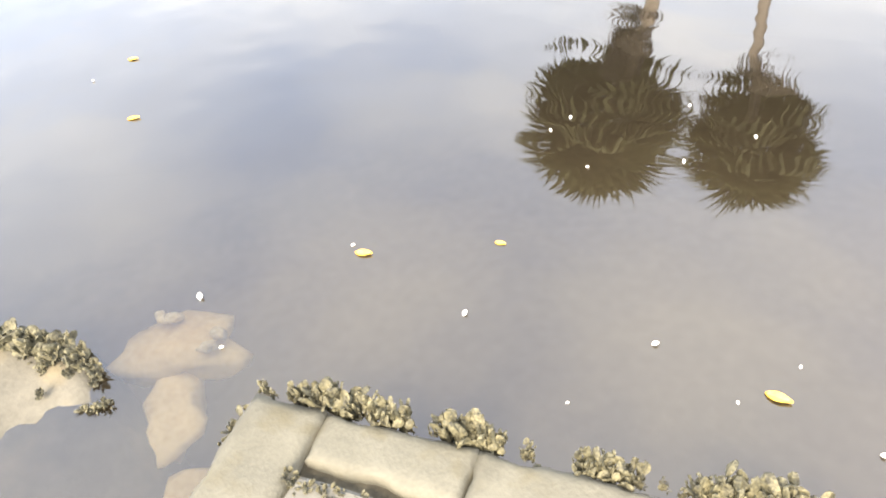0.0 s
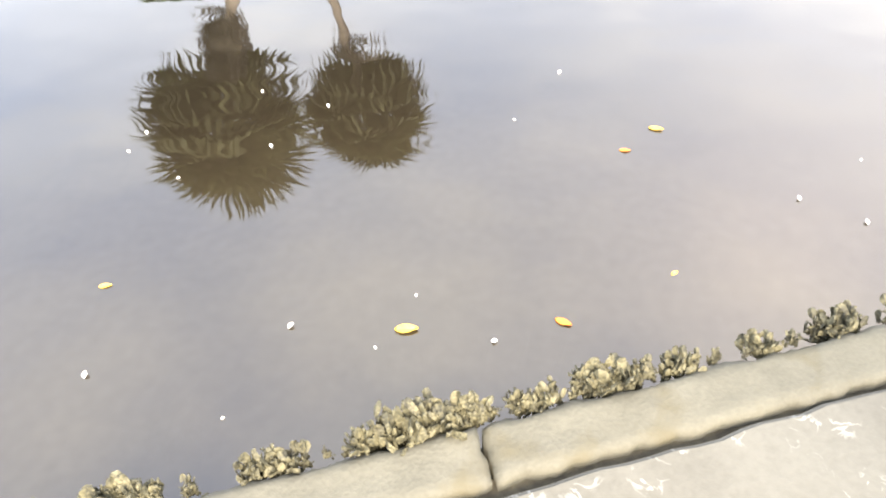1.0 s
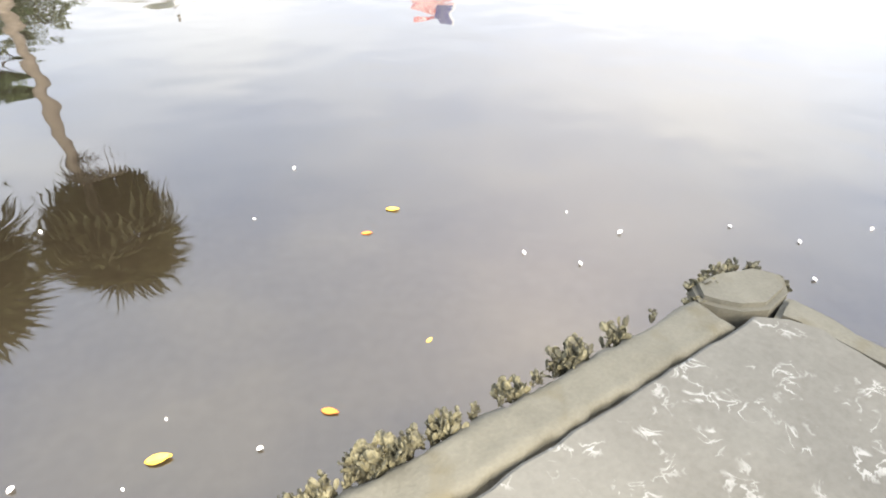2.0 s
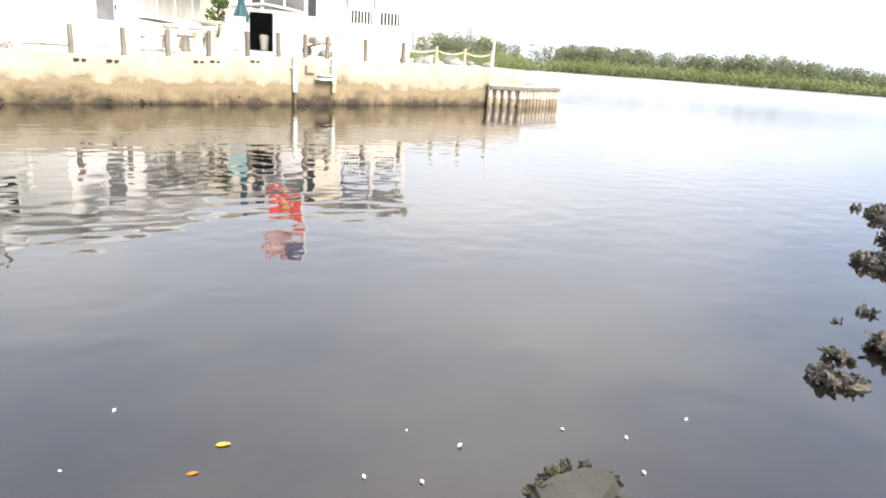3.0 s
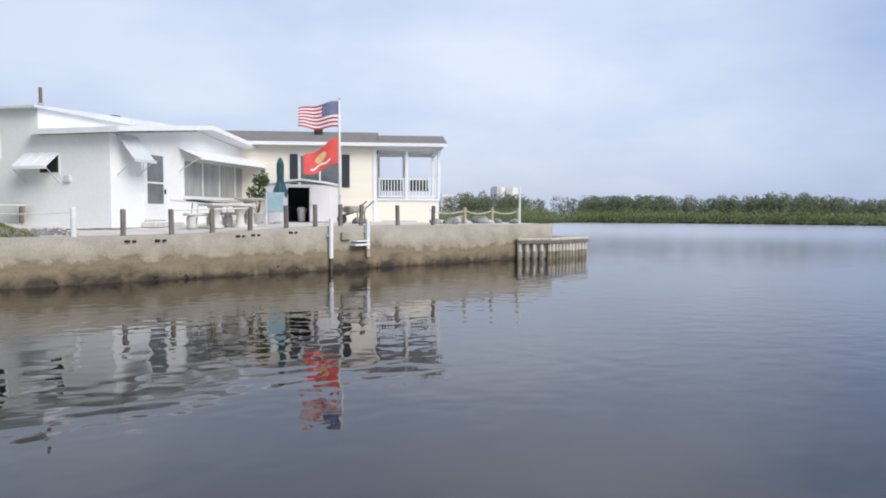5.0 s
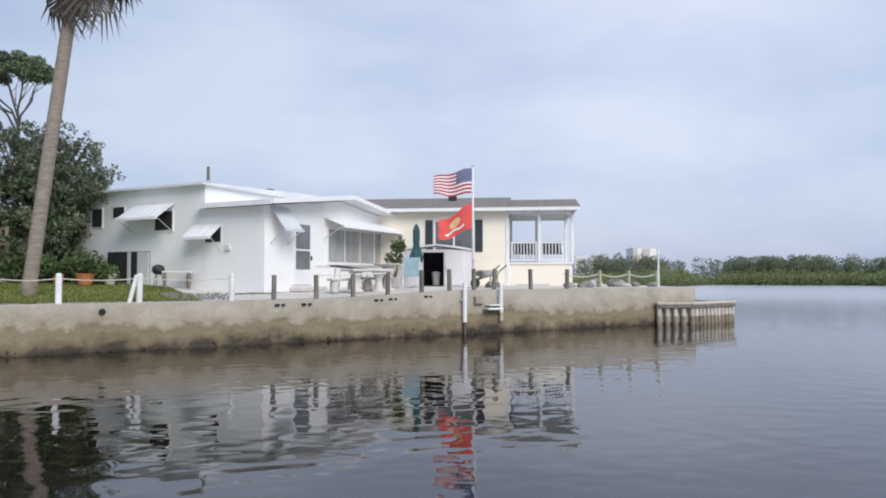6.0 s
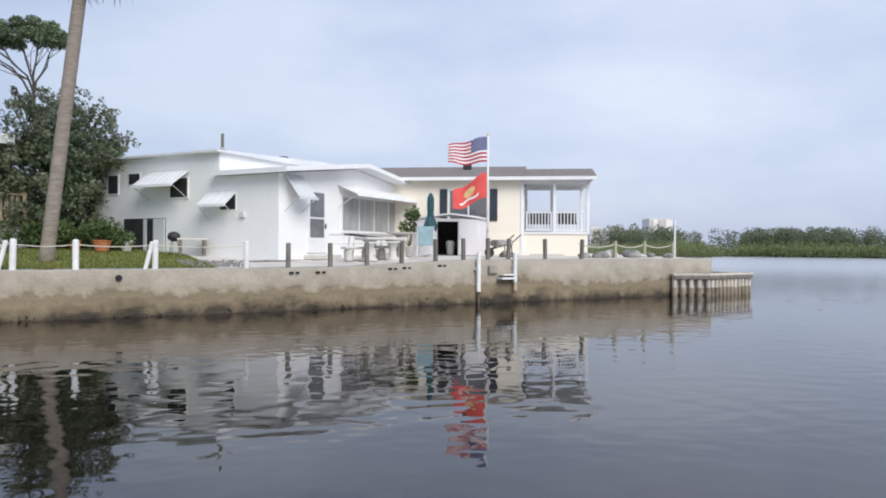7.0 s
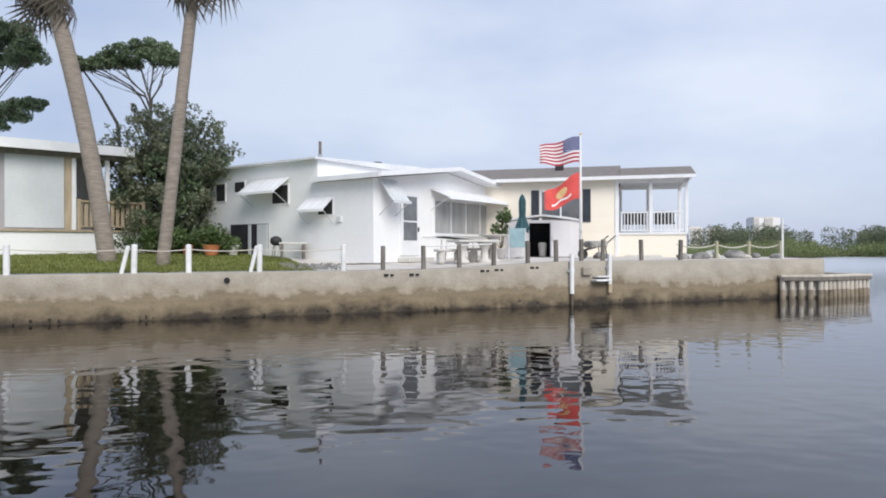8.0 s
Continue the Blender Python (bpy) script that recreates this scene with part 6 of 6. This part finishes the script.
def shell(bm, m, length, width, cup):
    """One oyster shell: a cupped, thick teardrop of ragged outline."""
    rows = []
    for u, w, z in ((0.0, 0.25, 0.0), (0.3, 0.75, 0.35), (0.65, 1.0, 0.55), (0.92, 0.7, 0.3), (1.03, 0.2, 0.05)):
        w *= width * random.uniform(0.85, 1.15)
        rows.append([bm.verts.new(m @ Vector((x * w, z * cup + k, u * length))) for x, k in ((-1, 0), (0, cup * 0.8), (1, 0), (0, -cup * 0.5))])
    for a, b in zip(rows, rows[1:]):
        for k in range(4):
            bm.faces.new((a[k], a[(k + 1) % 4], b[(k + 1) % 4], b[k]))
    bm.faces.new(rows[0][::-1])
    bm.faces.new(rows[-1])


def oysters(count, spread, size, mat, seed, up=0.7):
    """A clump of oyster shells that stand up and outward, edge to edge."""
    random.seed(seed)
    bm = bmesh.new()
    for k in range(count):
        way = Vector((random.gauss(0, 0.55), random.gauss(0.25, 0.5), abs(random.gauss(up, 0.4)) + 0.1)).normalized()
        turn = way.to_track_quat("Z", "Y").to_matrix().to_4x4() @ Matrix.Rotation(random.uniform(0, 6.28), 4, "Z")
        at = Vector((max(-1.5, min(1.5, random.gauss(0, 1))) * spread, max(-1.4, min(1.4, random.gauss(0, 1))) * spread * 0.55, random.uniform(-0.06, 0.025)))
        s = size * random.uniform(0.6, 1.25)
        shell(bm, Matrix.Translation(at) @ turn, s, s * 0.36, s * 0.16)
    return mesh_of("oyster_cluster", bm, M[mat])


clumps = [oysters(70, 0.03, 0.036, "oyster", 100 + k) for k in range(4)] + [oysters(30, 0.018, 0.028, "oyster", 110 + k, 0.9) for k in range(4)]
random.seed(15)
ALONG_CAP = ((-1.55, 0.6), (-1.41, 0.8), (-1.3, 1.3), (-1.13, 1.1), (-1.0, 0.6), (-0.9, 1.3), (-0.74, 0.7), (-0.57, 1.0), (-0.49, 0.9), (-0.4, 0.4), (-0.29, 1.0), (-0.17, 1.6), (-0.08, 1.4), (0.04, 0.5), (0.12, 0.8), (0.18, 0.9), (0.26, 0.5), (0.36, 1.3), (0.45, 0.8), (0.57, 1.0), (0.67, 0.55), (0.81, 0.8), (0.91, 0.55), (1.07, 1.15), (1.27, 0.9), (1.45, 0.5))
for k, (a, size) in enumerate(ALONG_CAP):
    pieces = [(a, size, 0.0)]
    if size > 0.95:
        pieces += [(a - 0.035 * size, size * 0.7, 0.012), (a + 0.04 * size, size * 0.65, 0.004)]
    pieces += [(a + random.uniform(-0.05, 0.05), 0.35, -0.012)]
    for j, (at, sz, out) in enumerate(pieces):
        me = clumps[(k + j) % 4] if sz > 0.75 else clumps[4 + (k + j) % 4]
        ob = tagged(new("oyster_cluster", me), "cluster of olive-grey oysters on the cap's outer edge", "oysters", "oysters along the near cap", "stuff")
        ob.matrix_world = Matrix.Translation(edge(at, 0.012 + out, SLAB_Z - 0.02)) @ Matrix.Rotation(math.atan2(RUN.y, RUN.x) + random.uniform(-0.4, 0.4), 4, "Z") @ Matrix.Diagonal((sz * 0.95, sz * 0.95, sz * 1.2, 1))
for x, y, z, s in ((1.3, 1.74, 0.13, 0.8), (1.38, 1.80, 0.13, 0.8), (1.47, 1.82, 0.13, 0.75), (1.56, 1.81, 0.13, 0.6), (1.65, 1.74, 0.1, 0.5), (1.26, 1.67, 0.11, 0.7), (1.93, 1.25, 0.05, 0.5),
                   (-2.75, -0.2, 0.07, 1.3), (-2.66, -0.15, 0.08, 1.35), (-2.57, -0.10, 0.08, 1.3), (-2.49, -0.05, 0.07, 1.1), (-2.41, 0.0, 0.06, 1.0), (-2.33, 0.03, 0.04, 0.9), (-2.25, 0.045, 0.02, 0.7), (-2.9, -0.26, 0.07, 1.2), (-2.11, 0.0, 0.0, 0.6), (-2.14, -0.04, 0.0, 0.45), (-2.4, -0.07, 0.04, 0.35), (-2.3, -0.12, 0.03, 0.3),
                   (-1.60, 0.30, 0.09, 0.9), (-1.62, 0.25, 0.06, 0.8), (-1.63, 0.20, 0.03, 0.6), (-1.33, 0.235, 0.135, 0.55), (-1.27, 0.25, 0.135, 0.65), (-1.21, 0.28, 0.135, 0.6), (-1.15, 0.31, 0.13, 0.45)):
    ob = tagged(new("oyster_cluster", clumps[int(abs(x) * 100) % 4]), "cluster of olive-grey oysters on worn concrete", "oysters", "oysters along the near cap", "stuff")
    ob.matrix_world = Matrix.Translation((x, y, z)) @ Matrix.Rotation(x * 7, 4, "Z") @ Matrix.Scale(s, 4)

# the dark oyster banks and the slab across the slip
bm = bmesh.new()
prism(bm, [(9.48, 5.86), (8.75, 5.1), (7.7, 4.55), (6.75, 4.1), (6.8, 3.7), (6.9, 2.6), (6.6, 1.2), (15, 1.0), (15, 4.6), (10.42, 5.66)], -0.6, 0.15, 0.05, 0.03, 0.2)
thing("far_slab", bm, M["dry_slab"], "low grey concrete slab edged with dark oysters", "slab", kind="structure")
dark = [oysters(34, 0.075, 0.085, "dark_oyster", 200 + k, 0.5) for k in range(4)]


def reef(centre, rx, ry, turn, count, seed, height, label):
    """A low bank of dark oysters over a lumpy core."""
    rng = random.Random(seed)
    root = empty("oyster_bank", (*centre, 0), turn, label, "oysters", "dark oyster banks")
    bm = bmesh.new()
    bmesh.ops.create_icosphere(bm, subdivisions=3, radius=1.0)
    for v in bm.verts:
        v.co = Vector((v.co.x * rx * 0.85, v.co.y * ry * 0.85, v.co.z * height * 0.8)) * (1 + 0.35 * noise.noise(v.co * 2.1 + Vector((seed, 0, 0))))
    part("core", bm, M["dark_oyster"], root)
    for k in range(count):
        a, r = rng.uniform(0, 6.28), math.sqrt(rng.random())
        z = height * 0.75 * math.sqrt(max(0, 1 - r * r)) - 0.02
        tagged(shared("oyster_clump", dark[k % 4], root, Matrix.Translation((rx * r * math.cos(a), ry * r * math.sin(a), z)) @ Matrix.Rotation(rng.uniform(0, 6.28), 4, "Z") @ Matrix.Scale(rng.uniform(0.4, 0.85), 4)), kind="stuff")
    return root


reef((6.68, 3.5), 0.70, 0.42, -57, 90, 61, 0.18, "dark wet oyster bank against a concrete slab")
reef((6.2, 2.9), 0.42, 0.26, -50, 36, 62, 0.12, "dark wet oyster bank at the slab's foot")
reef((8.95, 5.47), 0.40, 0.25, -57, 22, 63, 0.18, "dark oysters round the far slab corner")
reef((8.05, 4.8), 1.05, 0.15, 27, 26, 68, 0.16, "dark oysters along the far slab edge")
reef((4.45, 2.2), 0.36, 0.36, -57, 52, 64, 0.13, "dark oyster bank just above the water")
reef((3.62, 2.22), 0.15, 0.08, -40, 6, 65, 0.06, "small dark oyster clump in the water")
reef((2.42, 1.28), 0.14, 0.09, 0, 5, 66, 0.06, "small dark oyster clump near the slab")
for k, (x, y, s) in enumerate(((8.95, 6.05, 0.7), (5.6, 3.1, 0.6), (5.38, 2.92, 0.55), (5.33, 2.76, 0.6), (4.92, 3.02, 0.5), (4.5, 2.95, 0.35), (3.93, 2.5, 0.7))):
    ob = tagged(new("oyster_cluster", dark[k % 4]), "small dark oyster cluster breaking the water", "oysters", "dark oyster banks", "stuff")
    ob.matrix_world = Matrix.Translation((x, y, 0.0)) @ Matrix.Rotation(k * 1.3, 4, "Z") @ Matrix.Scale(s, 4)


def kayak():
    """A kayak lying keel down on a tall rack beside the viewer; its pointed bow reaches over the slab."""
    turn = math.degrees(math.atan2(-0.944, 0.331))
    root = empty("kayak", (1.63, 1.15, 1.957), turn, "slate-blue plastic kayak lying on a tall rack", "kayak")
    bm = bmesh.new()
    rows = []
    length = 3.1
    for i in range(33):
        u = length * i / 32
        k = min(u, length - u) / (length / 2)
        w = 0.012 + 0.34 * math.sin(min(1.0, k * 1.15) * math.pi / 2) ** 0.9
        d = 0.014 + 0.22 * min(1.0, k * 1.2) ** 1.15
        lift = 0.008 * (1 - min(1, k * 3))
        rows.append([bm.verts.new((u, w * x, lift + d * z)) for x, z in ((-0.75, 0.06), (0, 0.0), (0.75, 0.06), (1.0, 0.35), (0.96, 0.62), (0.5, 0.95), (0, 1.0), (-0.5, 0.95), (-0.96, 0.62), (-1.0, 0.35))])
    for a, b in zip(rows, rows[1:]):
        for k in range(10):
            bm.faces.new((a[k], a[(k + 1) % 10], b[(k + 1) % 10], b[k]))
    bm.faces.new(rows[0][::-1])
    bm.faces.new(rows[-1])
    bmesh.ops.recalc_face_normals(bm, faces=bm.faces[:])
    smooth(part("hull", bm, M["hull"], root))
    part("cockpit_rim", tube(bmesh.new(), [(1.5 + 0.42 * math.cos(a * math.pi / 10), 0.22 * math.sin(a * math.pi / 10), 0.235) for a in range(21)], 0.02, 6), M["black"], root)
    part("grab_handle", tube(bmesh.new(), [(2.85, -0.04, 0.05), (2.9, 0, 0.08), (2.85, 0.04, 0.05)], 0.01, 6), M["black"], root)
    rack = empty("kayak_rack", (1.63, 1.15, 0.15), turn, "grey timber rack of two posts with arms", "rack")
    for u in (1.0, 2.2):
        part("post", boxed(u - 0.045, u + 0.045, -0.045, 0.045, -0.01, 1.757, 0.006), M["post"], rack)
        part("arm", boxed(u - 0.04, u + 0.04, -0.4, 0.4, 1.757, 1.808, 0.006), M["post"], rack)
        for s in (-1, 1):
            part("brace", tube(bmesh.new(), [(u, 0, 1.4), (u, 0.32 * s, 1.757)], 0.025, 6), M["post"], rack)
    return root


kayak()

# ---- drifting leaves and petals ----
def drift_leaf(length, width):
    bm = bmesh.new()
    rows = [[bm.verts.new((length * (u - 0.5), s * width * w, 0.004 + 0.006 * s * s + 0.006 * u)) for s in (-1, 0, 1)] for u, w in ((0, 0.02), (0.12, 0.3), (0.35, 0.5), (0.6, 0.45), (0.85, 0.22), (1, 0.02))]
    for a, b in zip(rows, rows[1:]):
        for k in range(2):
            bm.faces.new((a[k], b[k], b[k + 1], a[k + 1]))
    ext = bmesh.ops.extrude_face_region(bm, geom=bm.faces[:])
    bmesh.ops.translate(bm, vec=(0, 0, -0.0025), verts=[v for v in ext["geom"] if isinstance(v, bmesh.types.BMVert)])
    bmesh.ops.recalc_face_normals(bm, faces=bm.faces[:])
    return bm


leaf_me = {m: mesh_of("fallen_leaf", drift_leaf(0.075, 0.034), M[m]) for m in ("leaf_yellow", "leaf_orange")}
for x, y, m, turn, s in ((-0.53, 1.355, "leaf_yellow", 10, 1.0), (-0.045, 1.46, "leaf_orange", -20, 0.75), (0.28, 2.57, "leaf_yellow", -10, 0.8), (0.15, 2.40, "leaf_orange", 0, 0.6), (-1.98, 1.015, "leaf_yellow", 30, 0.95), (-3.82, 0.95, "leaf_yellow", 50, 0.9), (-4.54, 1.30, "leaf_yellow", 40, 0.9), (-1.60, 1.38, "leaf_yellow", 20, 0.6), (0.31, 1.73, "leaf_yellow", 40, 0.4)):
    ob = tagged(new("fallen_leaf", leaf_me[m]), "yellow fallen leaf afloat on the water" if m == "leaf_yellow" else "orange fallen leaf afloat on the water", "leaf", "floating leaves")
    ob.matrix_world = pose(x, y, -0.003, 0, 0, turn) @ Matrix.Scale(s, 4)
petal_me = mesh_of("petal", drift_leaf(0.021, 0.016), M["speck"])
random.seed(3)
for x, y, s in ((-0.9, 1.31, 1.0), (-1.46, 1.03, 1.0), (-0.15, 2.98, 0.9), (0.78, 2.18, 0.9), (0.99, 2.08, 0.9), (1.24, 2.27, 1.1), (-0.25, 1.35, 0.9), (-2.29, 0.47, 1.3), (-2.01, 0.39, 0.8), (-0.98, 0.96, 0.5), (-0.32, 2.56, 0.6), (1.06, 2.46, 0.5), (1.76, 2.26, 0.8), (2.01, 2.11, 0.9), (1.91, 1.86, 0.9), (2.41, 2.16, 0.9), (-1.91, 2.25, 0.8), (-1.92, 2.11, 0.7), (-1.52, 2.64, 0.7), (-1.17, 2.56, 0.8), (-1.32, 2.23, 0.8), (-1.62, 1.97, 0.7), (-0.61, 1.27, 0.5), (-0.53, 1.5, 0.5), (-2.05, 1.02, 0.7), (-4.48, 1.01, 0.9), (-3.54, 0.10, 0.9)):
    ob = tagged(new("petal", petal_me), "tiny white petal afloat on the water", "petal", "floating petals")
    ob.matrix_world = pose(x, y, -0.002, 0, 0, random.uniform(0, 180)) @ Matrix.Scale(s, 4)

# the bank behind the viewer
bm = bmesh.new()
prism(bm, [(3.4, -5.9), (40, -7), (60, -60), (-60, -60), (-40, -6), (-2.2, -5.9)], -0.8, 0.4, 0.05, 0.1, 3.0)
thing("near_bank", bm, M["lawn"], "grassy bank behind the slab", "ground", kind="structure")
